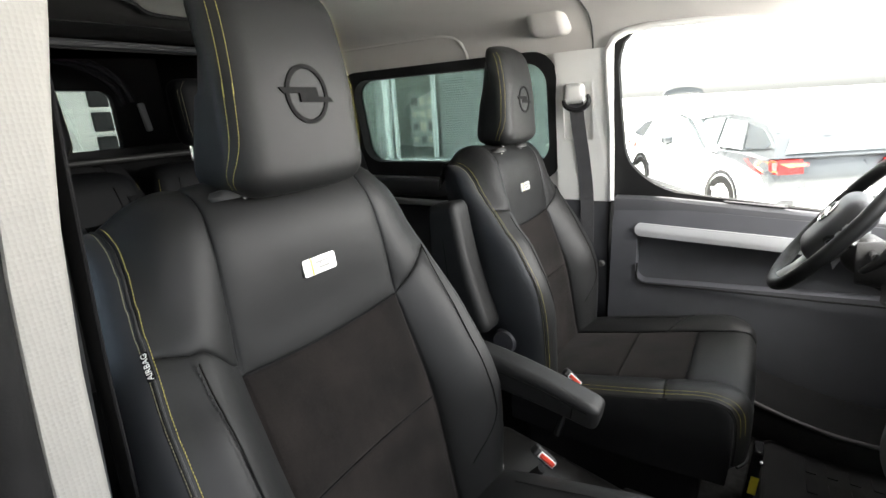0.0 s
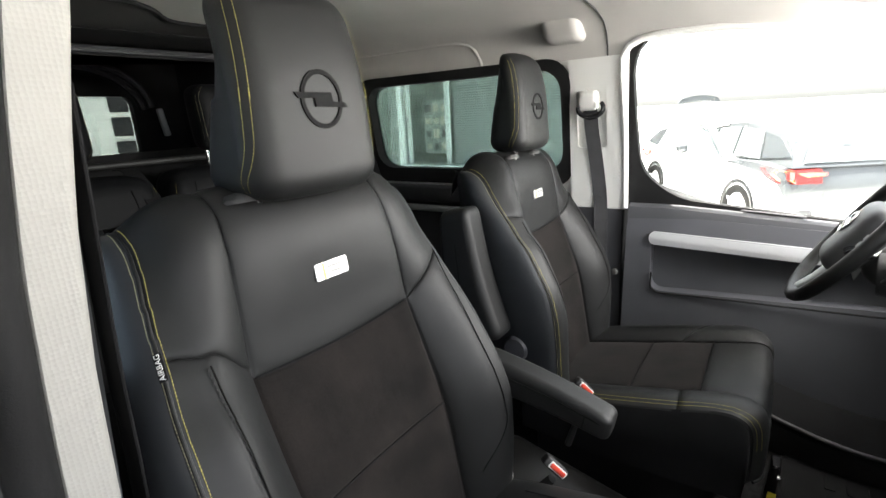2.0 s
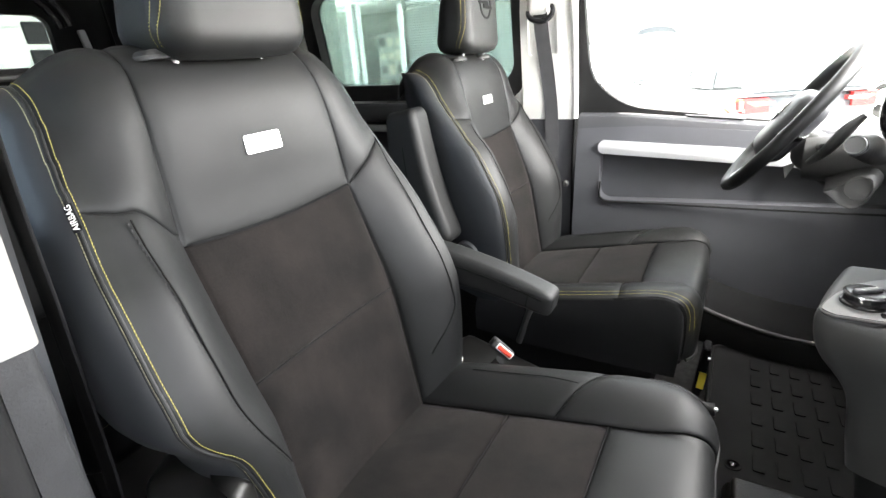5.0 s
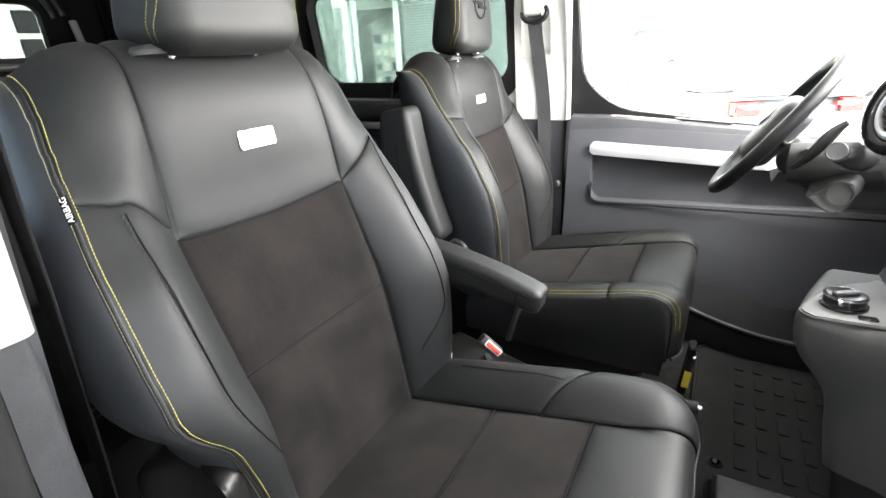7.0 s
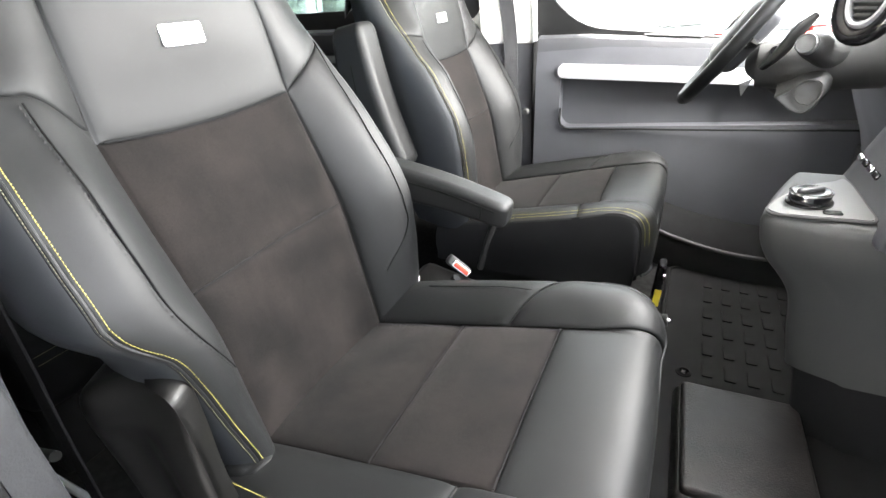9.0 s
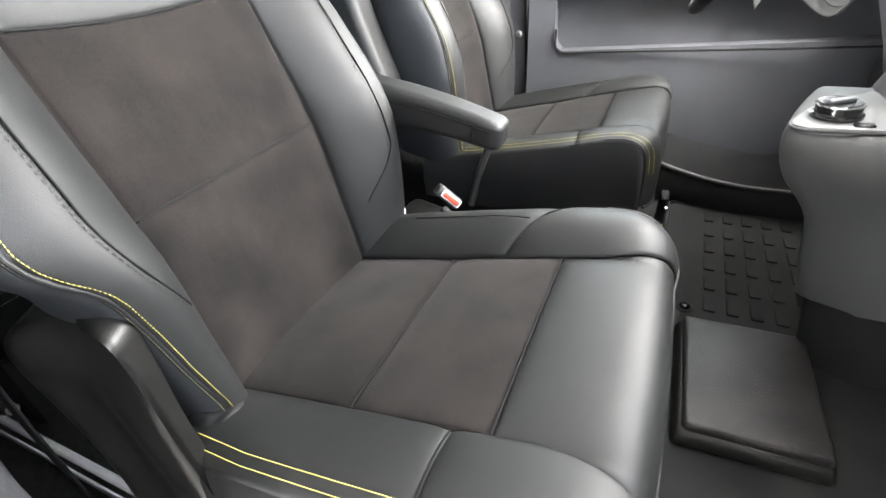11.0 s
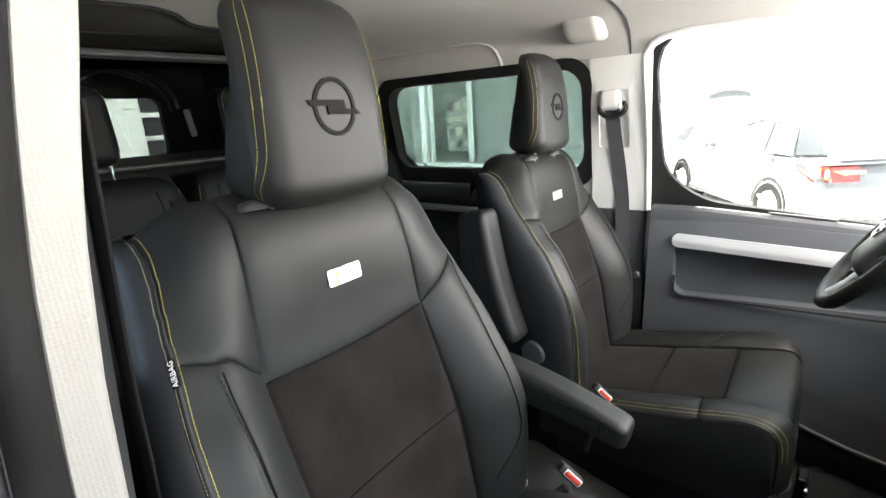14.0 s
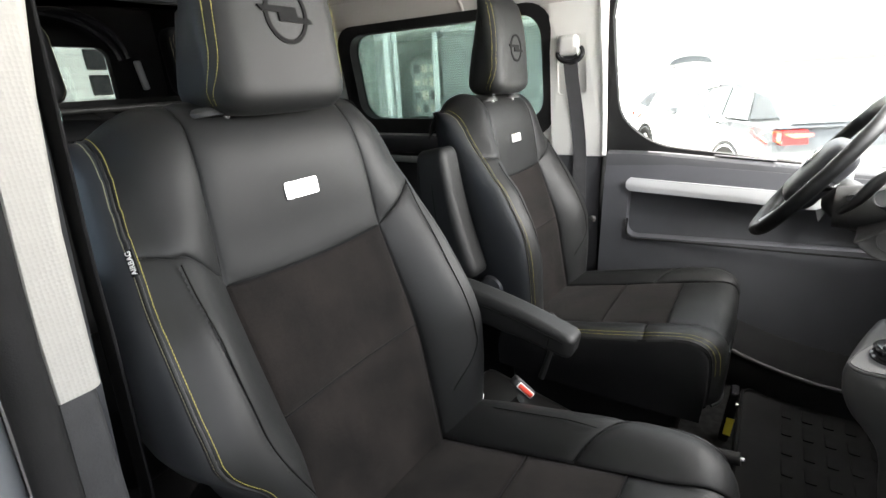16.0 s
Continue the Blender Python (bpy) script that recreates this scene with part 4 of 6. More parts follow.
part("guide_loop", tube([(gx + 0.04 * math.cos(g) + 0.004, gy - 0.022, gz - 0.004 + 0.027 * math.sin(g)) for g in np.linspace(radians(172), radians(395), 22)], lambda t: 0.006 + 0.003 * math.sin(math.pi * t), 8), GLOSS_BLACK, belt_d, "black belt loop")
part("anchor_bolt", lathe([(0.012, 0), (0.012, 0.008), (0.008, 0.012)], pose(-0.262, MID + 0.752, 0.455, 90, 0, 0), 16), PLASTIC_GREY, belt_d, "small bolt")

# ---- driver's door ----
door = thing("driver_door", "closed black door with a silver strip and large window", "door")
DX0, DX1 = -0.232, 0.95
pocket = [(a, b + (0.045 * smooth01((a + 0.1) / 0.8) if b < 0.5 else 0)) for a, b in round_rect(-0.150, 0.408, 0.72, 0.572, (0.035, 0.03, 0.02, 0.015))]
on_door = lambda a, b, d: Vector((a, MID + interp(b, (0.0, 0.25, 0.40, 0.55, 0.60, 0.655, 0.68), (0.735, 0.745, 0.752, 0.758, 0.762, 0.772, 0.785)) + d, b))
lower = [(DX0, 0.02)] + [(DX0, z) for z in np.linspace(0.1, 0.66, 12)] + [(DX1, z) for z in np.linspace(0.62, 0.1, 12)] + [(DX1, 0.02)]
dens = []
for i in range(len(lower)):
    a, b = lower[i], lower[(i + 1) % len(lower)]
    k = 12 if abs(a[0] - b[0]) > 0.5 else 1
    dens += [(a[0] + (b[0] - a[0]) * j / k, a[1] + (b[1] - a[1]) * j / k) for j in range(k)]
part("trim_panel", slab(dens, [pocket[::-1]], on_door, 0.05), DOOR_TRIM_HAZED, door, "black grained door trim")
part("pocket_floor", slab(round_rect(-0.165, 0.395, 0.735, 0.585, 0.03), [], lambda a, b, d: on_door(a, b, d + 0.044), 0.006), DOOR_TRIM_HAZED, door, "recess of the door pocket")
ledge = [on_door(-0.145 + 0.0 * t, 0.47 - 0.05 * t, -0.004) for t in np.linspace(0, 1, 4)] + [on_door(x, 0.404 + 0.045 * max(0, x + 0.10), -0.004 - 0.012 * smooth01((x + 0.1) / 0.5)) for x in np.linspace(-0.125, 0.70, 20)]
part("pocket_ledge", tube(spline(ledge, 50), 0.0030, 10), RUBBER, door, "rounded lip of the door pocket")
on_strip = lambda a, b, d: on_door(a, b - 0.03 * (a + 0.16), d - 0.012 + 0.004 * abs(b - 0.585) / 0.022)
part("silver_strip", slab(round_rect(-0.158, 0.564, 0.72, 0.606, (0.018, 0.004, 0.004, 0.018)), [], on_strip, 0.013), SILVER, door, "satin silver armrest strip")
part("strip_edge", tube([on_strip(x, 0.606, 0.001) for x in np.linspace(-0.145, 0.70, 20)], 0.0022, 6), SILVER, door)
bm = bmesh.new()
rows = []
for x in np.linspace(DX0, DX1, 24):
    zt = 0.686 - 0.062 * max(0, x + 0.10)
    rows.append([bm.verts.new((x, MID + y, zt + dz)) for y, dz in ((0.770, -0.05), (0.772, -0.022), (0.777, -0.006), (0.788, 0.0), (0.83, 0.004), (0.85, 0.004), (0.85, -0.05))])
for a, b in zip(rows, rows[1:]):
    for j in range(6):
        bm.faces.new((a[j], b[j], b[j + 1], a[j + 1]))
bm.faces.new(rows[0]); bm.faces.new(rows[-1][::-1])
part("window_sill", bm, PLASTIC, door, "black sill of the door window")
slot = part("demister_slot", box(0.15, 0.022, 0.006, pose(0.165, MID + 0.812, 0.6755, 0, 3.5, 0), 0.002, 1), INK, door, "narrow demister slot")
part("slot_rim", tube([(0.085, MID + 0.797, 0.6825), (0.245, MID + 0.797, 0.6725), (0.245, MID + 0.827, 0.673), (0.085, MID + 0.827, 0.683)], 0.003, 6, closed=True), PLASTIC, slot)
# window surround: thick black frame with a swept lower corner
outer = [(-0.244, 0.66), (0.95, 0.58), (0.95, 1.20), (-0.25, 1.22)]
hole = [(-0.228, 1.06), (-0.222, 0.98), (-0.215, 0.90), (-0.207, 0.83), (-0.188, 0.787), (-0.136, 0.739), (-0.075, 0.708), (-0.01, 0.697), (0.10, 0.687), (0.30, 0.668), (0.86, 0.620), (0.86, 1.04), (0.62, 1.11), (0.30, 1.152), (0.06, 1.188), (-0.10, 1.198), (-0.180, 1.192), (-0.215, 1.165), (-0.230, 1.11)]
hole = [(p.x, p.z) for p in spline([(a, 0, b) for a, b in hole + hole[:1]], 90)][:-1]
part("window_frame", slab(outer, [hole[::-1]], lambda a, b, d: Vector((a, MID + half_width(min(b, 1.16)) + 0.028 + d, b)), 0.03), RUBBER, door, "black rubber window surround")
g = part("pane", slab([(-0.236, 0.68), (0.9, 0.60), (0.9, 1.12), (0.1, 1.205), (-0.236, 1.205)], [], lambda a, b, d: Vector((a, MID + half_width(min(b, 1.16)) + 0.040 + d, b)), 0.004), GLASS_CLEAR, door, "clear door glass", smooth=False)
g.visible_shadow = False
part("door_handle", slab([(0.352, 0.552), (0.384, 0.570), (0.362, 0.520)], [], lambda a, b, d: Vector((a, MID + 0.738 + d, b)), 0.012), CHROME, door, "chrome inner door handle")
kick = [(0.12, MID + 0.66, 0.155), (0.25, MID + 0.63, 0.115), (0.42, MID + 0.60, 0.095), (0.62, MID + 0.60, 0.095)]
part("bin_edge", tube(spline(kick, 30), 0.006, 8), GRAINED, door, "pale edge of the lower door bin")
bm = bmesh.new()
rows = [[bm.verts.new((p.x, p.y + dy, max(0.004, p.z + dz))) for dy, dz in ((0.10, 0.06), (0.006, 0.0), (-0.005, -0.02), (0.004, -0.12), (0.10, -0.14))] for p in spline(kick, 20)]
for a, b in zip(rows, rows[1:]):
    for j in range(4):
        bm.faces.new((a[j], b[j], b[j + 1], a[j + 1]))
part("lower_bin", bm, CLOTH_BLACK, door, "black lower door bin")

# pale lining over the door window and the roof rail
rail = structure("trim_roof_rail_left", slab([(-0.252, 1.150), (-0.236, 1.168), (-0.20, 1.184), (-0.14, 1.190), (0.0, 1.187), (0.14, 1.168), (0.34, 1.136), (0.62, 1.096), (0.95, 1.02), (0.95, 1.24), (-0.262, 1.25)], [], lambda a, b, d: Vector((a, MID + 0.716 - 0.25 * max(0, b - 1.15) + d, b)), 0.05), LINING, "pale lining over the door window")
structure("trim_pillar_edge", tube([on_left(-0.243 - 0.012 * smooth01((z - 0.9) / 0.25), z, -0.010) for z in np.linspace(0.672, 1.14, 14)] + [on_left(-0.236, 1.172, -0.009), on_left(-0.20, 1.188, -0.008), on_left(-0.14, 1.195, -0.006), on_left(0.0, 1.192, -0.004), (0.14, MID + 0.71, 1.173), (0.34, MID + 0.71, 1.141), (0.62, MID + 0.71, 1.10)], 0.010, 8), TRIM_PALE, "pale edging of the door opening")

# sun visor and lamp housing on the headliner
visor = thing("sun_visor", "pale fabric sun visor folded up", "sun visor", "sun visors")
part("blade", pillow(0.17, 0.36, 0.018, 0.008, 8), LINING, visor, "pale visor blade").matrix_basis = pose(0.27, MID + 0.40, 1.196, 0, 12, 0)
part("hinge_rod", tube([(0.262, MID + 0.20, 1.196), (0.262, MID + 0.585, 1.196), (0.262, MID + 0.63, 1.235)], 0.005, 8), TRIM_PALE, visor)
grip = thing("grab_handle", "pale moulded grab handle on the headliner", "grab handle")
part("grip_block", pillow(0.12, 0.17, 0.13, 0.026, 14, lambda p: (p.x - 0.10 * p.z, p.y - 0.35 * p.z, p.z)), LINING, grip, "pale moulded block", sharp=80).location = (-0.425, MID + 0.695, 1.262)

# ---- passenger side: door pillar beside the open doorway ----
PX = -0.190
edge_in = lambda z: interp(z, (0.0, 0.55, 0.74, 0.85, 0.95, 1.02, 1.08, 1.2), (-0.752, -0.748, -0.744, -0.738, -0.727, -0.715, -0.702, -0.680))
edge_out = lambda z: interp(z, (0.0, 0.62, 0.73, 0.79, 0.86, 0.93, 1.02, 1.085, 1.2), (-0.795, -0.782, -0.776, -0.774, -0.769, -0.763, -0.750, -0.738, -0.715))


def pillar(z0, z1, n, y_in, y_out, x0, x1, r=0.010):
    """An upright box that follows the leaning side; its edge facing the doorway is rounded."""
    bm = bmesh.new()
    rows = []
    for z in np.linspace(z0, z1, n):
        a, b = y_in(z), y_out(z)
        sec = [(x1, a), (x0 - r, a)] + [(x0 - r + r * math.sin(g), a - r + r * math.cos(g)) for g in np.linspace(0.3, math.pi / 2, 5)] + [(x0, b + 0.002), (x0 - 0.004, b), (x1, b)]
        rows.append([bm.verts.new((x, y, z)) for x, y in sec])
    k = len(rows[0])
    for a, b in zip(rows, rows[1:]):
        for j in range(k):
            bm.faces.new((a[j], a[(j + 1) % k], b[(j + 1) % k], b[j]))
    bm.faces.new(rows[0][::-1]); bm.faces.new(rows[-1])
    return bm


structure("trim_pillar_right", pillar(0.732, 1.19, 16, edge_in, edge_out, PX, PX - 0.10), TRIM_WHITE, "off-white woven cover of the door pillar", sharp=60)
structure("trim_pillar_right_lower", pillar(0.0, 0.730, 16, lambda z: edge_in(z) - 0.003, lambda z: edge_out(z), PX - 0.004, PX - 0.10), PILLAR_DARK, "dark grey grained lower pillar cover", sharp=60)
structure("trim_seal_right", tube([(PX - 0.004, edge_out(z) - 0.013, z) for z in np.linspace(0.0, 1.19, 24)], 0.014, 10), RUBBER, "dark rubber seal round the doorway")
structure("trim_body_right", pillar(-0.1, 1.22, 16, lambda z: edge_out(z) - 0.026, lambda z: edge_out(z) - 0.075, PX - 0.008, PX - 0.12, 0.012), PAINT_GREY, "grey painted door pillar", sharp=60)
# closed sliding door behind the pillar
structure("wall_right", slab([(-1.68, 0.0), (PX - 0.10, 0.0), (PX - 0.10, 1.16), (-1.68, 1.16)], [round_rect(-0.84, 0.775, -0.36, 1.128, 0.05)[::-1]], on_right, 0.06), PLASTIC, "dark lining of the sliding side door")
structure("window_2", slab(round_rect(-0.85, 0.765, -0.35, 1.138, 0.05), [], lambda a, b, d: on_right(a, b, d + 0.02), 0.004), GLASS_DARK, "dark privacy glass of the side door", smooth=False)
structure("trim_sill_right", box(1.2, 0.015, 0.016, pose(-0.70, -0.626, 0.010), 0.004, 1), SILL_WHITE, "bright painted sill of the side door")
structure("trim_sill_edge_right", box(1.2, 0.005, 0.018, pose(-0.70, -0.645, 0.010), 0.002, 1), SILL_WHITE, "bright edge of the side door sill")
structure("trim_sill_seal_right", box(1.2, 0.013, 0.010, pose(-0.70, -0.638, 0.006), 0.003, 1), RUBBER, "black seal along the sill")
belt_p = belt("seat_belt", "dark seat belt running down behind the pale pillar", [(-0.275, -0.690, 1.04), (-0.285, -0.70, 0.83), (-0.295, -0.70, 0.73), (-0.308, -0.70, 0.63), (-0.322, -0.70, 0.53), (-0.341, -0.70, 0.42), (-0.36, -0.70, 0.2), (-0.37, -0.70, 0.03)], 0.044, None, (0.97, -0.09, 0), CLOTH_BLACK)

part("anchor_arm", tube(spline([(-0.76, -0.655, 0.150), (-0.68, -0.655, 0.178), (-0.60, -0.655, 0.212)], 12), lambda t: 0.013 - 0.004 * t, 10), PLASTIC_GREY, belt_p, "grey anchor arm of the belt")

# ---- bulkhead with its window, load space and rear door ----
BX = -1.66
structure("wall_bulkhead", slab([(MID - 0.80, 0.0), (MID + 0.80, 0.0), (MID + 0.80, 0.7), (MID + 0.70, 1.19), (MID + 0.5, 1.275), (MID - 0.5, 1.275), (MID - 0.70, 1.19), (MID - 0.80, 0.7)],
                            [round_rect(-0.62, 0.935, 0.40, 1.245, 0.03)[::-1]], lambda a, b, d: Vector((BX - d, a, b)), 0.03), RUBBER, "black bulkhead behind the rear bench")
structure("trim_bulkhead_rail", tube([(BX + 0.012, -0.70, 1.262), (BX + 0.012, 0.72, 1.262)], 0.012, 8), PLASTIC, "rail over the bulkhead window")
structure("wall_cargo_left", box(1.5, 0.04, 1.6, pose(-2.4, MID + 0.80, 0.7)), CLOTH_BLACK)
structure("wall_cargo_right", box(1.5, 0.04, 1.6, pose(-2.4, MID - 0.80, 0.7)), CLOTH_BLACK)
structure("ceiling_cargo", box(1.6, 1.64, 0.04, pose(-2.4, MID, 1.43)), CLOTH_BLACK)
rear = structure("wall_rear", slab([(MID - 0.80, 0.0), (MID + 0.80, 0.0), (MID + 0.80, 1.42), (MID - 0.80, 1.42)], [round_rect(0.05, 0.855, 0.53, 1.20, 0.06)[::-1]], lambda a, b, d: Vector((-2.9 - d, a, b)), 0.05), CLOTH_BLACK, "black rear doors of the load space")
pane = part("pane", slab(round_rect(0.04, 0.83, 0.565, 1.225, 0.03), [], lambda a, b, d: Vector((-2.93 - d, a, b)), 0.004), GLASS_REAR, rear, "rear door glass", smooth=False)
pane.visible_shadow = False
for i in range(9):
    z = 0.86 + i * 0.041
    part("heating_wire", tube([(-2.928, 0.05, z), (-2.928, 0.40, z)], 0.0006, 4), PLASTIC_GREY, rear)
for y0, z0, r in ((0.12, 1.09, 0.30), (0.20, 1.10, 0.26)):
    structure("trim_cargo_arch", tube([(-2.55, y0 + r * math.cos(g), z0 + 0.22 * math.sin(g)) for g in np.linspace(0.1, 2.6, 24)], 0.018, 8), GLOSS_BLACK, "black curved trim in the load space")
structure("trim_cargo_latch", box(0.03, 0.035, 0.16, pose(-2.86, 0.66, 1.05, 8, 0, 0), 0.01), SILVER, "metal latch on the rear door")


# ---- second row ----
def rear_seat(y, width, name="bench_seat"):
    root = thing(name, "black leather rear bench seat with yellow stitching", "car seat", "rear seats", (-1.33, y, 0.0))
    h = 0.56

    def shape(p):
        t = (p.z + h / 2) / h
        side = abs(p.y) / (width / 2)
        return (p.x + 0.025 * smooth01((side - 0.6) / 0.4) * (1 if p.x > 0 else 0) - 0.16 * p.z - 0.03 * t * side ** 2, p.y * (1 - 0.07 * smooth01((t - 0.75) / 0.25)), p.z - 0.012 * side ** 3 * t)
    bm = pillow(0.12, width, h, 0.045, 14, shape)
    bm.transform(Matrix.Translation((0, 0, 0.61)))
    b = part("backrest", bm, LEATHER_SHADED, root, "black leather backrest", sharp=80)
    for o in (-1, 1):
        line = [Vector(shape(Vector((0.056, o * (width / 2 - 0.075), z)))) + Vector((0.004, 0, 0.61)) for z in np.linspace(-0.22, 0.24, 30)]
        part("seam", tube(line, 0.0022, 6), EMBOSS, b)
        line = [Vector(shape(Vector((0.045, o * (width / 2 - 0.012), z)))) + Vector((0.006, o * 0.002, 0.61)) for z in np.linspace(-0.2, 0.25, 60)]
        link("stitching", *stitches(line, [(1, 0, 0)] * 60), STITCH, b, "yellow contrast stitching")
    bm = pillow(0.11, 0.20, 0.21, 0.04, 10, lambda p: (p.x - 0.12 * p.z, p.y * (1 - 0.3 * max(0, p.z)), p.z))
    bm.transform(Matrix.Translation((-0.055, 0, 1.035)))
    hd = part("headrest", bm, LEATHER_SHADED, root, "black leather headrest", sharp=80)
    for o in (-1, 1):
        for d in (0.0, 0.012):
            line = [Vector((-0.055 + 0.046 - d - 0.12 * z, o * (0.0905 + 0.35 * d - 4.0 * max(0, abs(z) - 0.06) ** 1.6), 1.035 + z)) for z in np.linspace(-0.09, 0.095, 50)]
            link("stitching", *stitches(line, [(0.6, o * 0.8, 0)] * 50), THREAD_PALE, hd, "pale yellow stitching")
        part("post", tube([(-0.05, o * 0.075, 0.86), (-0.05, o * 0.075, 0.95)], 0.006, 8), CHROME, hd, "steel post")
    bm = pillow(0.60, width, 0.17, 0.045, 12, lambda p: (p.x, p.y, p.z + 0.06 * p.x))
    bm.transform(Matrix.Translation((0.32, 0, 0.265)))
    c = part("cushion", bm, LEATHER_SHADED, root, "black leather seat cushion", sharp=80)
    for dz in (0.0, 0.018):
        line = [Vector((0.6215, yy, 0.325 - dz)) for yy in np.linspace(-width / 2 + 0.04, width / 2 - 0.04, 40)]
        link("stitching", *stitches(line, [(1, 0, 0)] * 40), THREAD_PALE, c, "pale contrast stitching")
    part("base", box(0.48, width - 0.04, 0.18, pose(0.30, 0, 0.09), 0.01, 1), CLOTH_BLACK, root, "black seat base")
    return root


rear_seat(-0.385, 0.48)
rear_seat(0.12, 0.50)
rear_seat(0.60, 0.42)
bar = thing("luggage_bar", "dark metal bar along the top of the rear backrests", "bar")
part("rod", tube([(-1.50, -0.72, 0.912), (-1.50, 0.74, 0.905)], 0.010, 10), GRAINED, bar, "grey metal rod")
for y in (-0.71, 0.73):
    part("bracket", box(0.05, 0.02, 0.05, pose(-1.51, y, 0.905), 0.006, 1), PLASTIC, bar)
belt("rear_seat_belt", "dark grey belt lying over the rear backrest", [(-1.43, -0.20, 0.90), (-1.375, -0.195, 0.893), (-1.30, -0.18, 0.80), (-1.24, -0.15, 0.62), (-1.20, -0.10, 0.46)], 0.046, None, (0, 1, 0), CLOTH_BLACK)

# ---- floor mat and things on it ----
MZ = FLOOR_Z + 0.006
mat_ob = thing("floor_mat", "black ribbed rubber floor mat", "floor mat")
part("sheet", slab(round_rect(0.255, -0.62, 0.86, 0.66, 0.03), [], lambda a, b, d: Vector((a, b, MZ + 0.004 - d)), 0.008), RUBBER, mat_ob, "rubber sheet")
rib = slab(round_rect(-0.0118, -0.027, 0.0118, 0.027, 0.004, 2), [], lambda a, b, d: Vector((a, b, 0.0036 - d)), 0.005)
first = part("rib", rib, RUBBER, mat_ob)
first.location = (0.367, 0.182, MZ + 0.004)
for i in range(6):
    for j in range(6):
        if (i, j) != (0, 0):
            o = bpy.data.objects.new("rib", first.data)
            scene.collection.objects.link(o)
            o.parent = mat_ob
            o.location = (0.367 + 0.0467 * i, 0.182 + 0.0805 * j, MZ + 0.004)
part("fixing_ring", lathe([(0.017, 0), (0.017, 0.004), (0.012, 0.005), (0.012, 0.001)], pose(0.318, 0.155, MZ + 0.003), 20), RUBBER, mat_ob, "rubber fixing ring")
part("fixing_stud", lathe([(0.008, 0), (0.008, 0.006), (0.005, 0.008)], pose(0.318, 0.155, MZ + 0.004), 12), GLOSS_BLACK, mat_ob)
part("rim", tube([(p[0], p[1], MZ + 0.004) for p in round_rect(0.258, -0.617, 0.857, 0.657, 0.03)], 0.006, 6, closed=True), RUBBER, mat_ob)

step = thing("footwell_box", "worn black vinyl box on the footwell floor", "box")
part("body", box(0.212, 0.279, 0.030, pose(0.421, -0.062, MZ + 0.036, 0, 0, 1.6), 0.009, 3), VINYL, step, "worn black vinyl cover")
part("base_plate", box(0.238, 0.300, 0.034, pose(0.419, -0.064, MZ + 0.019, 0, 0, 1.6), 0.010, 3, taper=lambda v: (v.x * (0.93 if v.z > 0 else 1), v.y * (0.95 if v.z > 0 else 1), v.z)), RECLINER, step, "matt black tray")

lever = thing("parking_brake", "black parking brake lever with a chrome button", "parking brake")
part("grip", tube([(0.02, 0.155, 0.060), (0.10, 0.153, 0.098), (0.20, 0.151, 0.136), (0.264, 0.150, 0.149)], lambda t: 0.014 + 0.003 * math.sin(math.pi * t), 12), GRAINED, lever, "black grip")
part("button", lathe([(0.006, 0), (0.006, 0.008), (0.004, 0.010)], pose(0.262, 0.150, 0.149, 0, 92, 0), 16), CHROME, lever, "chrome release button")
part("bracket", box(0.10, 0.05, 0.10, pose(0.02, 0.155, 0.050), 0.01), GRAINED, lever, "black bracket")

bracket = thing("floor_bracket", "black metal bracket with a yellow warning label", "bracket")
part("plate", box(0.022, 0.05, 0.15, pose(0.232, 0.392, MZ + 0.083, 0, 4, 0), 0.004, 1), GLOSS_BLACK, bracket, "black plate")
part("label", box(0.017, 0.001, 0.052, pose(0.2350, 0.3660, 0.066, 0, 4, 0), 0.0002, 1), YELLOW, bracket, "yellow label")
part("bolt_head", lathe([(0.007, 0), (0.007, 0.006), (0.004, 0.008)], pose(0.242, 0.37, 0.135, 0, 90, 0), 12), CHROME, bracket)
tunnel = thing("seat_console", "low black plastic console between the front seats", "console")
part("body", box(0.42, 0.20, 0.22, pose(-0.12, 0.03, 0.11), 0.03, 3, taper=lambda v: (v.x, v.y, v.z - (0.10 if v.x > 0 and v.z > 0 else 0))), RECLINER, tunnel, "black plastic body")
part("ridge", tube(spline([(-0.22, -0.06, 0.235), (-0.10, -0.05, 0.23), (0.02, -0.03, 0.185), (0.10, 0.0, 0.12)], 24), 0.007, 8), GRAINED, tunnel)
ptag = thing("seat_label", "small white woven label in the seat crease", "label")
part("cloth", box(0.002, 0.012, 0.034, pose(-0.186, -0.166, 0.362, 10, -15, 20), 0.0006, 1), WHITE, ptag)

# ---- steering wheel ----
wheel = thing("steering_wheel", "black leather steering wheel with silver spokes", "steering wheel")
WM = Matrix.Translation((0.316, 0.452, 0.718)) @ Matrix.Rotation(radians(-4), 4, "Z") @ Matrix.Rotation(radians(-56), 4, "Y")
# in its own plane: local z points at the driver
R = 0.174
part("rim", tube([WM @ Vector((R * math.cos(g) * (1 if math.cos(g) > -0.8 else 0.97), R * 1.03 * math.sin(g), 0)) for g in np.linspace(0, 2 * math.pi, 73)[:-1]], 0.0138, 14, closed=True, squash=1.1), LEATHER, wheel, "black leather rim")
hub = pillow(0.155, 0.165, 0.062, 0.028, 12, lambda p: (p.x, p.y * (1 - 2.2 * max(0, -p.x)), p.z + 0.010 * (1 - (p.y / 0.08) ** 2)))
hub.transform(WM @ Matrix.Translation((-0.004, 0, -0.014)))
part("hub", hub, PLASTIC, wheel, "black airbag cover", sharp=80)
EM = WM @ Matrix.Translation((0.012, 0, 0.0285))
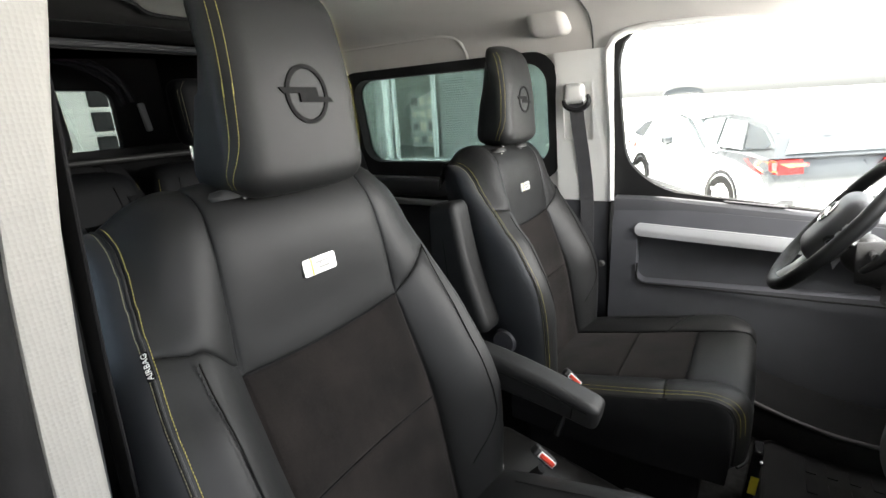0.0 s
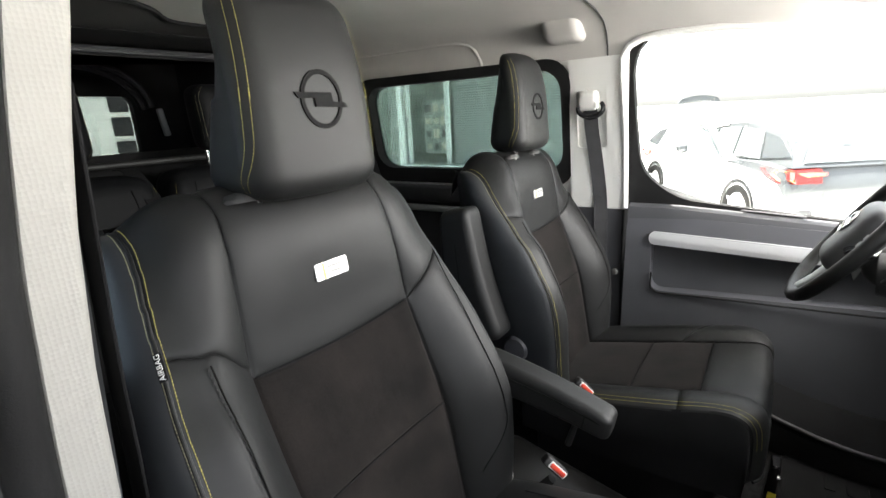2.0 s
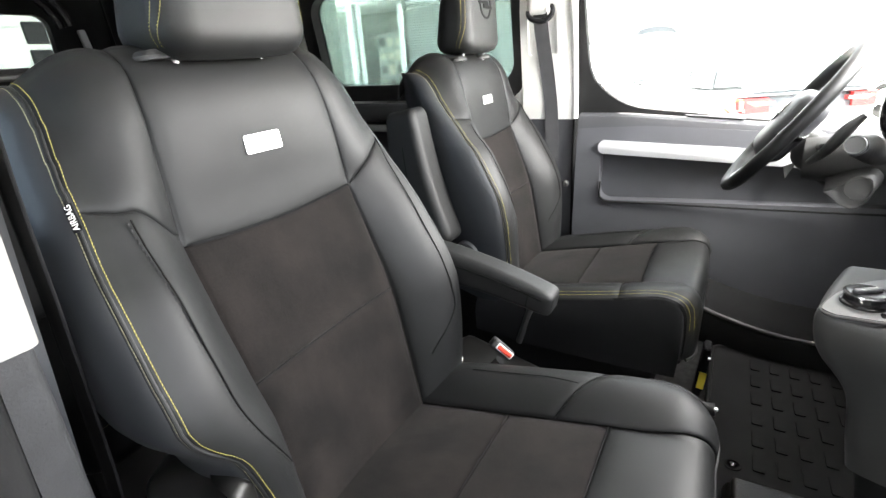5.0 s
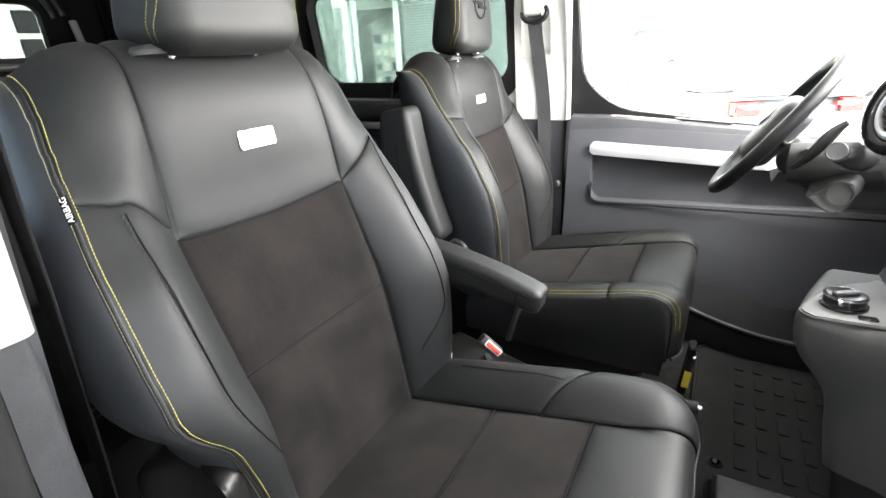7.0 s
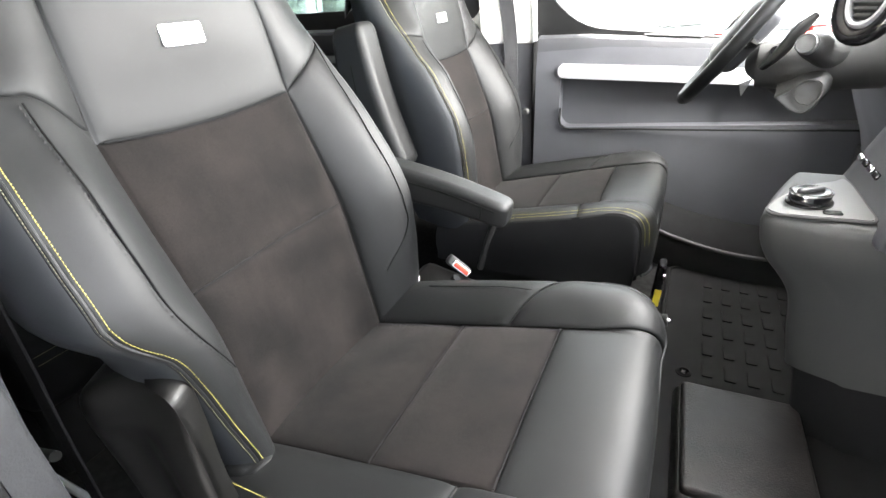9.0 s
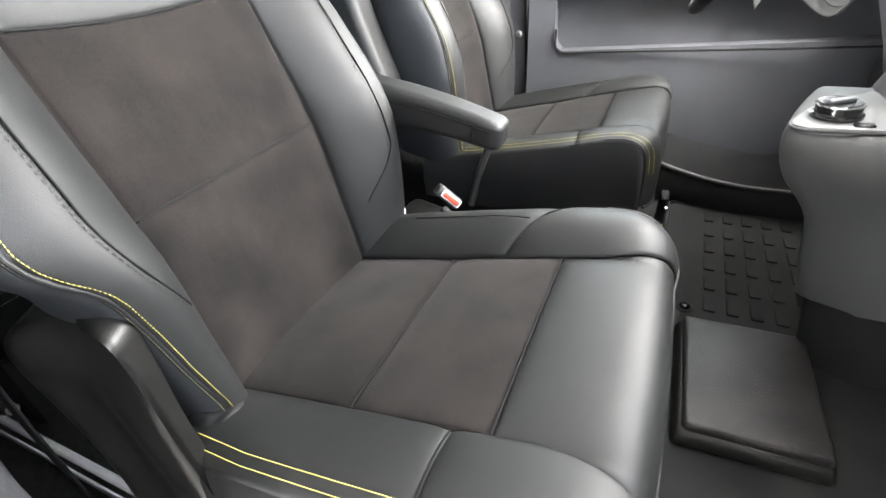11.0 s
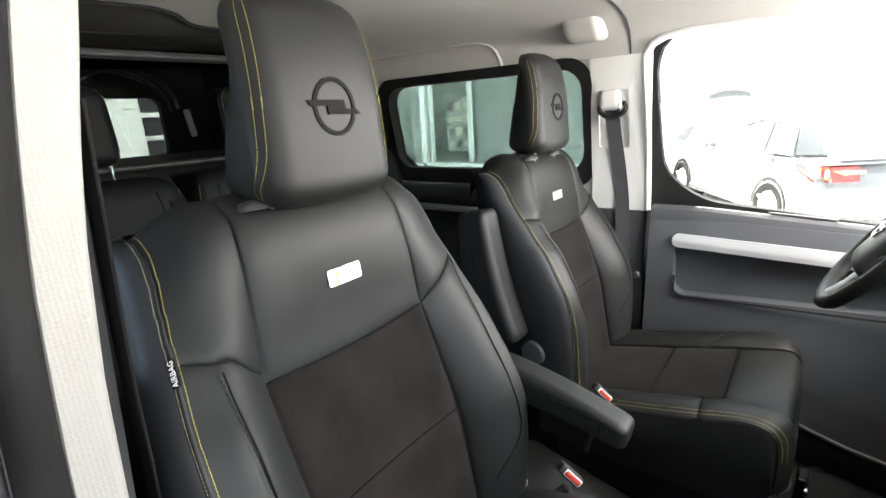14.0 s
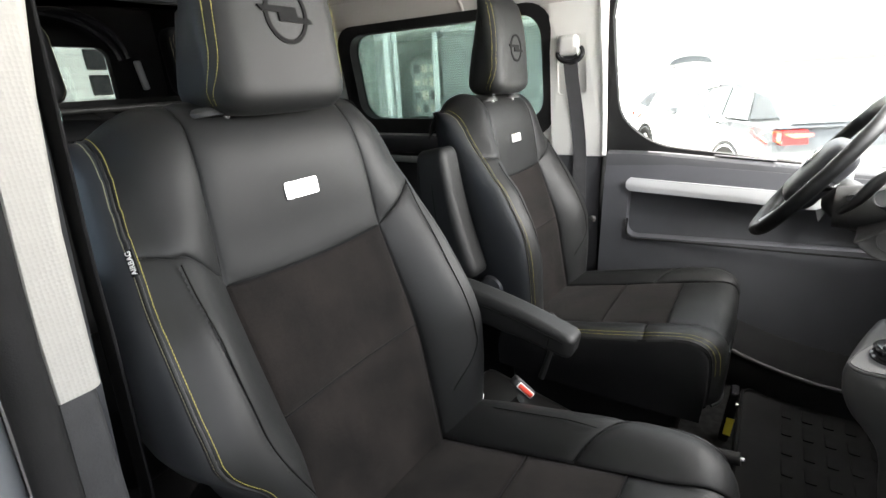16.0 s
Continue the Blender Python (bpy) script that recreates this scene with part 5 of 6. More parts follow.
part("emblem", tube([EM @ Vector((0.024 * math.cos(g), 0.024 * math.sin(g), 0)) for g in np.linspace(0, 2 * math.pi, 33)[:-1]], 0.0026, 6, closed=True), CHROME, wheel, "chrome emblem ring")
part("emblem", slab([(-0.004, -0.032), (0.003, -0.030), (0.003, -0.002), (0.008, 0.004), (0.004, 0.032), (-0.003, 0.030), (-0.003, 0.002), (-0.008, -0.004)], [], lambda a, b, d: EM @ Vector((a, b, 0.002 - d)), 0.004), CHROME, wheel, "chrome emblem bar")
for ang, lab in ((90, "spoke"), (-90, "spoke"), (180, "spoke")):
    g = radians(ang)
    d = Vector((math.cos(g), math.sin(g), 0))
    sp = part("spoke", tube([WM @ (d * 0.05 + Vector((-0.01, 0, -0.018))), WM @ (d * 0.11 + Vector((-0.01, 0, -0.012))), WM @ (d * (R - 0.006))], lambda t: 0.030 - 0.010 * t, 10, squash=0.42), SILVER if ang == 180 else GLOSS_BLACK, wheel, "steering wheel spoke")
    if ang != 180:
        for k in (-1, 0, 1):
            part("switch", box(0.014, 0.022, 0.006, WM @ Matrix.Translation((0.018 * k, math.sin(g) * 0.095, -0.002)), 0.002, 1), PLASTIC_GREY, sp)
cb = pillow(0.080, 0.095, 0.17, 0.03, 10)
cb.transform(WM @ Matrix.Translation((-0.02, 0, -0.13)))
part("column_cover", cb, GRAINED, wheel, "black steering column cover", sharp=80)
for o in (-1, 1):
    part("stalk", tube([WM @ Vector((0, o * 0.05, -0.07)), WM @ Vector((0.01, o * 0.13, -0.065)), WM @ Vector((0.015, o * 0.17, -0.06))], 0.008, 8), GLOSS_BLACK, wheel, "black column stalk")

# ---- dashboard ----
dash = thing("dashboard", "dark grey moulded dashboard across the cabin front", "dashboard")


def moulded(sections, mat, name, label, parent):
    """A body lofted through (y, outline in x and z) sections."""
    bm = bmesh.new()
    rings = [[bm.verts.new((x, y, z)) for x, z in sec] for y, sec in sections]
    k = len(rings[0])
    for a, b in zip(rings, rings[1:]):
        for j in range(k):
            bm.faces.new((a[j], a[(j + 1) % k], b[(j + 1) % k], b[j]))
    bm.faces.new(rings[0]); bm.faces.new(rings[-1][::-1])
    return part(name, bm, mat, parent, label)


top = [(0.98, 0.76), (0.78, 0.765), (0.64, 0.755), (0.57, 0.725), (0.545, 0.68), (0.55, 0.62), (0.585, 0.54), (0.62, 0.46), (0.64, 0.40), (0.98, 0.40)]
moulded([(y, [(x + 0.02 * abs(y - MID) ** 2 + (0.05 if abs(y) > 0.75 else 0), z) for x, z in top]) for y in np.linspace(-0.76, 0.80, 14)], PLASTIC, "upper_body", "dark grained dashboard body", dash)
low = [(0.98, 0.40), (0.66, 0.40), (0.66, 0.30), (0.70, 0.10), (0.76, 0.01), (0.98, 0.01)]
moulded([(y, low) for y in np.linspace(-0.76, 0.80, 6)], GRAINED, "lower_body", "black grained lower dashboard", dash)
hood = pillow(0.20, 0.38, 0.13, 0.05, 10, lambda p: (p.x - 0.15 * p.z, p.y, p.z - 0.2 * p.y ** 2 * 4))
hood.transform(Matrix.Translation((0.63, 0.455, 0.785)))
part("instrument_hood", hood, PLASTIC, dash, "dark instrument hood", sharp=80)
VM = pose(0.470, 0.245, 0.782, 0, -78, 45) @ Matrix.Diagonal((0.72, 0.72, 0.72, 1))
vent = part("air_vent", lathe([(0.055, -0.03), (0.055, 0.0), (0.050, 0.006), (0.044, 0.004), (0.042, -0.02)], VM @ Matrix.Diagonal((1.25, 0.85, 1, 1)), 40), SILVER, dash, "oval air vent with a bright ring")
part("surround", tube([VM @ Vector((0.086 * math.cos(g), 0.060 * math.sin(g), -0.012)) for g in np.linspace(0, 2 * math.pi, 41)[:-1]], 0.014, 10, closed=True), GLOSS_BLACK, vent, "gloss black surround")
for k in range(-3, 4):
    part("slat", box(0.010, 0.075 - 0.012 * abs(k), 0.016, VM @ Matrix.Translation((0.014 * k, 0, -0.008)) @ pose(0, 0, 0, 0, 30, 0), 0.002, 1), PLASTIC_GREY, vent)
screen = pillow(0.05, 0.20, 0.15, 0.014, 8)
screen.transform(pose(0.585, 0.08, 0.755, 0, -14, 0))
part("display", screen, GLOSS_BLACK, dash, "dark display", sharp=80)
# steering column: tapered cover, a flat-faced shroud below it, the lock barrel and a leaf-shaped lever
part("column_body", tube(spline([(0.350, 0.385, 0.655), (0.44, 0.372, 0.662), (0.57, 0.36, 0.685)], 14), lambda t: 0.042 + 0.024 * t, 20), GRAINED, wheel, "black tapered column body")
face_rim = [(p.x, p.z) for p in spline([(-0.061, 0, -0.013), (-0.022, 0, 0.014), (0.006, 0, 0.022), (0.0175, 0, 0.006), (0.009, 0, -0.023), (-0.009, 0, -0.041), (-0.033, 0, -0.035), (-0.061, 0, -0.013)], 57)][:-1]
bm = bmesh.new()
rings = []
for size, back in ((0.02, 0.003), (0.80, 0.003), (0.86, 0.0), (0.95, 0.001), (1.0, 0.006), (1.06, 0.03), (1.35, 0.10)):
    rings.append([bm.verts.new((0.438 + (a + 0.014) * size - 0.014 + 0.3 * back, 0.280 + 0.3 * (b + 0.008) * size + back, 0.625 + (b + 0.008) * size - 0.008 + 0.25 * back)) for a, b in face_rim])
for a, b in zip(rings, rings[1:]):
    for q in range(len(face_rim)):
        bm.faces.new((a[q], a[(q + 1) % len(face_rim)], b[(q + 1) % len(face_rim)], b[q]))
bm.faces.new(rings[0])
bmesh.ops.recalc_face_normals(bm, faces=bm.faces)
shroud = part("column_shroud", bm, GRAINED, wheel, "grey flat-faced shroud under the column", sharp=60)
part("shroud_recess", tube([(0.430 + 0.021 * math.cos(g), 0.2815 + 0.3 * 0.021 * math.sin(g), 0.623 + 0.021 * math.sin(g)) for g in np.linspace(0, 2 * math.pi, 33)[:-1]], 0.0012, 6, closed=True), GRAINED, shroud, "round pressed outline")
barrel = part("lock_barrel", tube(spline([(0.398, 0.215, 0.714), (0.418, 0.26, 0.704), (0.47, 0.36, 0.682)], 12), lambda t: 0.0175 + 0.018 * t, 20), GRAINED, wheel, "black lock barrel")
part("lock_rim", lathe([(0.0165, 0), (0.0165, 0.005), (0.0150, 0.0062), (0.0138, 0.004), (0.004, 0.003)], pose(0.397, 0.213, 0.7145, 72, 0, -22), 24), PLATE, barrel, "bright ring round the lock")
part("lever", tube(spline([(0.350, 0.30, 0.664), (0.370, 0.284, 0.692), (0.393, 0.278, 0.733), (0.412, 0.274, 0.757)], 18), lambda t: 0.008 + 0.009 * math.sin(math.pi * min(1, t * 0.62 + 0.1)) - 0.007 * max(0, t - 0.75) / 0.25, 14, squash=0.55), GRAINED, wheel, "black leaf-shaped column lever")

# centre console pod with its rotary dial
pod = thing("centre_console", "grey plastic centre console with a rotary gear dial", "console")


def pod_body(levels, n=30):
    """A body lofted upwards; each level gives its height, how far its face stands back, and how far its top edge is drawn in."""
    bm = bmesh.new()
    rings = []
    for z, x0, inset in levels:
        y0, y1, back = 0.030 + inset, 0.290 - inset, 0.80
        ring = [(back, y0)]
        for k in range(n + 1):
            t = k / n
            y = y0 + (y1 - y0) * t
            x = x0 + inset + 0.30 * max(0.0, y - 0.06) ** 1.25 / 0.23 ** 0.25 + 0.085 * (1 - smooth01((y - y0) / 0.055)) ** 2.2
            ring.append((x, y))
        ring.append((back, y1))
        rings.append([bm.verts.new((x, y, z)) for x, y in ring])
    for a, b in zip(rings, rings[1:]):
        for k in range(len(a)):
            bm.faces.new((a[k], a[(k + 1) % len(a)], b[(k + 1) % len(a)], b[k]))
    bm.faces.new(rings[0][::-1]); bm.faces.new(rings[-1])
    return bm


face_x = [(p.x, p.z) for p in spline([(0.482, 0, 0.150), (0.468, 0, 0.22), (0.460, 0, 0.27), (0.450, 0, 0.305), (0.430, 0, 0.335), (0.405, 0, 0.365), (0.389, 0, 0.40), (0.384, 0, 0.432), (0.386, 0, 0.444)], 26)]
edge_turn = [(0.4500, 0.388, 0.003), (0.4545, 0.390, 0.007), (0.4570, 0.393, 0.013)]
part("housing", pod_body([(z, x, 0.0) for x, z in face_x] + edge_turn), PLASTIC_GREY, pod, "grey rounded housing", sharp=60)
part("foot", pod_body([(-0.016, 0.515, 0.008), (0.06, 0.504, 0.008), (0.149, 0.488, 0.008)]), CLOTH_BLACK, pod, "black carpeted foot", sharp=60)
TOP = pose(0.475, 0.145, 0.4555, 0, -2, 0)
edge_plate = [(p.x, p.y) for p in spline([(v[0], v[1], 0) for v in ((-0.066, -0.098), (-0.081, -0.084), (-0.078, -0.062), (-0.050, -0.005), (-0.008, 0.048), (0.030, 0.074), (0.052, 0.084), (0.056, -0.05), (0.053, -0.097), (0.02, -0.100), (-0.066, -0.098))], 80)][:-1]
plate = part("top_plate", slab(edge_plate, [], lambda a, b, d: TOP @ Vector((a, b, 0.006 - d)), 0.010), PLATE, pod, "pale satin top plate")
part("plate_gap", tube([TOP @ Vector((a * 1.035, b * 1.03, 0.003)) for a, b in edge_plate], 0.0025, 6, closed=True), INK, plate)
DM = TOP @ Matrix.Translation((-0.022, -0.040, 0.006))
dial = part("dial", lathe([(0.034, 0), (0.034, 0.004), (0.030, 0.006), (0.030, 0.018), (0.027, 0.022), (0.021, 0.0215), (0.011, 0.0205)], DM, 40), GLOSS_BLACK, pod, "black rotary gear dial")
part("dial_ring", tube([DM @ Vector((0.0295 * math.cos(g), 0.0295 * math.sin(g), 0.019)) for g in np.linspace(0, 2 * math.pi, 41)[:-1]], 0.002, 6, closed=True), CHROME, dial, "chrome ring")
part("dial_grip", box(0.044, 0.012, 0.008, DM @ pose(0, 0, 0.023, 0, 0, 30), 0.004), PLASTIC, dial)
part("button", box(0.026, 0.014, 0.005, TOP @ Matrix.Translation((0.004, -0.083, 0.007)), 0.002, 1), GLOSS_BLACK, pod, "small black button")
face = pillow(0.10, 0.30, 0.24, 0.016, 10)
face.transform(pose(0.6125, 0.15, 0.525, 0, 21, 0))
panel_ = part("control_panel", face, PLASTIC, pod, "dark rising control panel", sharp=80)
for i in range(4):
    part("switch", box(0.006, 0.022, 0.012, pose(0.5445, 0.16 + 0.034 * i, 0.498, 0, 21, 0), 0.003), CHROME if i % 2 else GLOSS_BLACK, panel_, "small chrome switch" if i % 2 else "")

pod.location = (-0.012, -0.008, 0.017)

# ---- outside ----
GZ = -0.73
ASPHALT = material("pale_paving", (0.56, 0.56, 0.545), (0.66, 0.66, 0.645), 0.85, big=0.8, fine=60, bump=0.3, depth=0.004)
ASPHALT_DARK = material("asphalt", (0.045, 0.045, 0.046), (0.065, 0.065, 0.066), 0.9, big=1.5, fine=90, bump=0.4, depth=0.004)
RENDER_WHITE = material("white_render", (0.70, 0.70, 0.68), (0.78, 0.78, 0.76), 0.85, big=2, fine=120, bump=0.2)
FRAME_WHITE = material("white_frame", (0.72, 0.73, 0.74), (0.78, 0.79, 0.80), 0.4, big=3, bump=0)
PAPER = material("paper", (0.52, 0.46, 0.38), (0.66, 0.60, 0.52), 0.8, big=30, bump=0)
PAPER_DARK = material("dark_paper", (0.10, 0.10, 0.10), (0.18, 0.17, 0.16), 0.8, big=30, bump=0)
ROOM = material("room_wall", (0.30, 0.31, 0.30), (0.38, 0.39, 0.38), 0.9, big=2, bump=0)
ROOM_GAP = material("board_gap", (0.17, 0.18, 0.17), (0.20, 0.21, 0.20), 0.9, big=2, bump=0)
ROOM_MID = material("grey_render", (0.25, 0.265, 0.25), (0.29, 0.305, 0.29), 0.85, big=2, fine=120, bump=0.2)
# dark grey of the unseen light blockers by the open door
BLOCKER_GREY = material("yard_wall", (0.07, 0.07, 0.07), (0.10, 0.10, 0.098), 0.9, big=2, fine=80, bump=0.2)
SLAT = material("blind_slat", (0.44, 0.45, 0.445), (0.50, 0.51, 0.505), 0.5, big=5, bump=0)
CAR_SILVER = material("silver_paint", (0.050, 0.055, 0.060), (0.066, 0.071, 0.077), 0.30, metal=0.2, big=2, bump=0, coat=0.5)
CAR_WHITE = material("white_paint", (0.72, 0.73, 0.74), (0.76, 0.77, 0.78), 0.25, big=2, bump=0, coat=0.8)
TAIL_RED = material("tail_lens", (0.16, 0.006, 0.006), (0.24, 0.010, 0.009), 0.15, big=9, bump=0, coat=0.6)
TAIL_AMBER = material("amber_lens", (0.46, 0.085, 0.012), (0.56, 0.20, 0.03), 0.15, big=9, bump=0, coat=0.6)
PALE_GLASS = material("pale_car_glass", (0.09, 0.105, 0.112), (0.16, 0.18, 0.19), 0.08, big=3, bump=0, coat=0.5)
CAR_GLASS = material("car_glass", (0.03, 0.035, 0.04), (0.04, 0.045, 0.05), 0.08, big=2, bump=0, coat=0.5)
ALLOY = material("alloy", (0.5, 0.5, 0.51), (0.55, 0.55, 0.56), 0.3, metal=0.8, big=8, bump=0)
gm = bmesh.new()
bmesh.ops.create_grid(gm, x_segments=8, y_segments=8, size=400)
gm.transform(Matrix.Translation((0, 0, GZ)))
structure("ground", gm, ASPHALT, "pale paved forecourt", smooth=False)


def car(name, label, paint, m):
    """A parked hatchback, forward along x, its right side at -y."""
    root = thing(name, label, "car", "parked cars")
    L = [(-0.72, 0.62), (-0.70, 0.80), (-0.62, 0.92), (-0.2, 0.96), (0.8, 0.94), (1.9, 0.92), (2.7, 0.84), (3.25, 0.72), (3.42, 0.55), (3.42, 0.30), (3.2, 0.22), (-0.5, 0.24), (-0.70, 0.38)]
    secs = []
    bm = bmesh.new()
    for y, s in ((-0.90, 0.965), (-0.88, 0.985), (-0.80, 1.0), (0.0, 1.015), (0.80, 1.0), (0.88, 0.985), (0.90, 0.965)):
        secs.append([bm.verts.new((1.35 + (x - 1.35) * s, y, 0.55 + (z - 0.55) * s)) for x, z in L])
    for a, b in zip(secs, secs[1:]):
        for j in range(len(L)):
            bm.faces.new((a[j], a[(j + 1) % len(L)], b[(j + 1) % len(L)], b[j]))
    bm.faces.new(secs[0]); bm.faces.new(secs[-1][::-1])
    bm.transform(m)
    part("body", bm, paint, root, "painted car body")
    G = [(-0.70, 0.92), (-0.55, 1.14), (-0.32, 1.29), (0.05, 1.38), (0.6, 1.42), (1.1, 1.395), (1.45, 1.31), (2.30, 0.92)]
    bm = bmesh.new()
    secs = [[bm.verts.new((0.7 + (x - 0.7) * (1 - 0.05 * max(0, (z - 0.92) / 0.5) * abs(k)), 0.84 * k * (1 - 0.22 * max(0, (z - 0.92) / 0.5)), z)) for x, z in G] for k in (-1, -0.9, 0, 0.9, 1)]
    for a, b in zip(secs, secs[1:]):
        for j in range(len(G)):
            bm.faces.new((a[j], a[(j + 1) % len(G)], b[(j + 1) % len(G)], b[j]))
    bm.faces.new(secs[0]); bm.faces.new(secs[-1][::-1])
    bm.transform(m)
    part("roof", bm, paint, root, "painted roof and pillars")

    def side(x, z, o, d):
        return m @ Vector((x, o * (0.848 * (1 - 0.22 * max(0, (z - 0.92) / 0.5)) + d), z))
    for o in (-1, 1):
        for pts in ([(-0.04, 0.98), (0.52, 0.98), (0.58, 1.35), (0.12, 1.32)], [(0.58, 0.98), (1.22, 0.98), (1.12, 1.34), (0.64, 1.36)], [(1.28, 0.98), (2.02, 0.965), (1.46, 1.26), (1.20, 1.32)], [(-0.62, 1.04), (-0.10, 0.99), (0.04, 1.30), (-0.30, 1.24)]):
            part("side_window", slab(pts, [], lambda a, b, d: side(a, b, o, 0.012 - d), 0.02), CAR_GLASS if pts[0][0] < -0.3 else PALE_GLASS, root, "car side window", smooth=False)
        arc = [side(a, b, o, 0.018) for a, b in ((0.95, 1.39), (1.20, 1.355), (1.45, 1.28), (2.08, 0.955))]
        part("pillar_trim", tube(spline(arc, 30), 0.020, 6), CAR_GLASS, root, "black trim along the windscreen pillar")
        for a0, b0, a1, b1 in ((0.55, 0.97, 0.61, 1.36), (1.25, 0.97, 1.15, 1.34), (-0.07, 0.97, 0.08, 1.31)):
            part("window_post", tube([side(a0, b0, o, 0.014), side(a1, b1, o, 0.014)], 0.014, 6), paint, root, "painted window post")
        part("door_line", tube([m @ Vector((x, o * 0.903, z)) for x, z in ((1.27, 0.92), (1.30, 0.60), (1.22, 0.30))], 0.006, 4), CAR_GLASS, root, "gap between the doors")
        part("door_line", tube([m @ Vector((x, o * 0.903, z)) for x, z in ((0.45, 0.92), (0.42, 0.66), (0.34, 0.52))], 0.006, 4), CAR_GLASS, root, "gap behind the rear door")
        part("sill_strip", box(2.0, 0.03, 0.07, m @ Matrix.Translation((1.32, o * 0.90, 0.27)), 0.01, 1), PLASTIC, root, "dark strip along the sill")
        for x in (0.0, 2.65):
            wm = m @ Matrix.Translation((x, o * 0.80, 0.32)) @ pose(0, 0, 0, -90 * o, 0, 0)
            w = part("wheel", lathe([(0.24, -0.10), (0.31, -0.10), (0.325, -0.06), (0.325, 0.08), (0.31, 0.115), (0.24, 0.12), (0.21, 0.10), (0.05, 0.085)], wm, 36), RUBBER, root, "car wheel")
            part("arch", tube([m @ Vector((x + 0.36 * math.cos(g), o * 0.895, 0.32 + 0.37 * math.sin(g))) for g in np.linspace(0, math.pi, 20)], 0.03, 8), GLOSS_BLACK, root, "dark wheel arch")
            for k in range(5):
                g = 2 * math.pi * k / 5
                part("wheel_spoke", tube([wm @ Vector((0.04 * math.cos(g), 0.04 * math.sin(g), 0.12)), wm @ Vector((0.23 * math.cos(g), 0.23 * math.sin(g), 0.115))], 0.025, 6, squash=0.5), ALLOY, w)
        tl = part("tail_light", slab([(-0.76, 0.74), (-0.60, 0.74), (-0.38, 0.80), (-0.22, 0.89), (-0.40, 0.905), (-0.74, 0.905)], [], lambda a, b, d: m @ Vector((a, o * (0.915 - d - 0.10 * max(0, (-0.60 - a) / 0.16)), b)), 0.30), TAIL_RED, root, "red tail light", smooth=False)
        part("lens", slab([(-0.73, 0.765), (-0.58, 0.77), (-0.44, 0.835), (-0.52, 0.885), (-0.71, 0.885)], [], lambda a, b, d: m @ Vector((a, o * (0.918 - d - 0.10 * max(0, (-0.60 - a) / 0.16)), b)), 0.25), TAIL_AMBER, tl, "amber lens", smooth=False)
        bl = part("boot_light", slab([(0.46, 0.825), (0.88, 0.785), (0.89, 0.885), (0.46, 0.865)], [], lambda a, b, d: m @ Vector((-0.735 + d - 0.05 * (0.88 - a), o * a, b)), 0.06), TAIL_RED, root, "red boot light", smooth=False)
        part("lens", slab([(0.50, 0.830), (0.80, 0.805), (0.80, 0.868), (0.50, 0.856)], [], lambda a, b, d: m @ Vector((-0.741 + d - 0.05 * (0.88 - a), o * a, b)), 0.05), TAIL_AMBER, bl, "amber lens", smooth=False)
        part("mirror", pillow(0.12, 0.18, 0.12, 0.04, 5), paint, root).matrix_basis = m @ Matrix.Translation((1.75, o * 0.98, 1.0))
    part("rear_window", slab([(-0.70, 0.97), (0.70, 0.97), (0.58, 1.13), (-0.58, 1.13)], [], lambda a, b, d: m @ Vector((-0.70 + (b - 0.92) * 0.68 - 0.016 + d, a, b)), 0.01), PALE_GLASS, root, "rear window", smooth=False)
    part("windscreen", slab([(-0.72, 0.96), (0.72, 0.96), (0.60, 1.22), (-0.60, 1.22)], [], lambda a, b, d: m @ Vector((2.30 - (b - 0.92) * 2.18 + 0.02 - d, a, b)), 0.01), CAR_GLASS, root, "dark windscreen", smooth=False)
    part("bumper", pillow(0.14, 1.72, 0.20, 0.05, 6), PLASTIC, root, "dark bumper insert").matrix_basis = m @ Matrix.Translation((-0.66, 0, 0.36))
    return root


ang = math.degrees(math.atan2(0.831, -0.557))
side_vec = Vector((0.831, 0.557, 0))
c0 = Vector((-0.123, 6.67, GZ)) + side_vec * 0.88
car("parked_car", "silver-grey hatchback parked on the sunlit forecourt", CAR_SILVER, Matrix.Translation(c0) @ pose(0, 0, 0, 0, 0, ang))
car("parked_car", "white hatchback parked beyond the silver car", CAR_WHITE, pose(3.4, 11.8, GZ, 0, 0, ang + 180))
far_car = car("parked_car", "white hatchback with its tailgate open, far back on the forecourt", CAR_WHITE, pose(-0.98, 9.35, GZ, 0, 0, ang + 180))
TG = pose(-1.15, 9.3, 0.98, 0, 0, 20) @ Matrix.Diagonal((0.62, 0.62, 0.85, 1))
gate = part("tailgate", slab([(x * 0.55, 0.13 * math.sqrt(max(0, 1 - x * x)) + 0.02) for x in np.linspace(1, -1, 17)] + [(x * 0.55, -0.02 + 0.05 * (1 - x * x)) for x in np.linspace(-1, 1, 17)], [], lambda a, b, d: TG @ Vector((a, d, b)), 0.10), CAR_GLASS, far_car, "dark open tailgate")
part("strut", tube([TG @ Vector((-0.42, 0, 0)), TG @ Vector((-0.45, 0.3, -0.48))], 0.014, 6), PLASTIC, gate)
part("strut", tube([TG @ Vector((0.20, 0, 0)), TG @ Vector((0.16, 0.3, -0.48))], 0.014, 6), PLASTIC, gate)

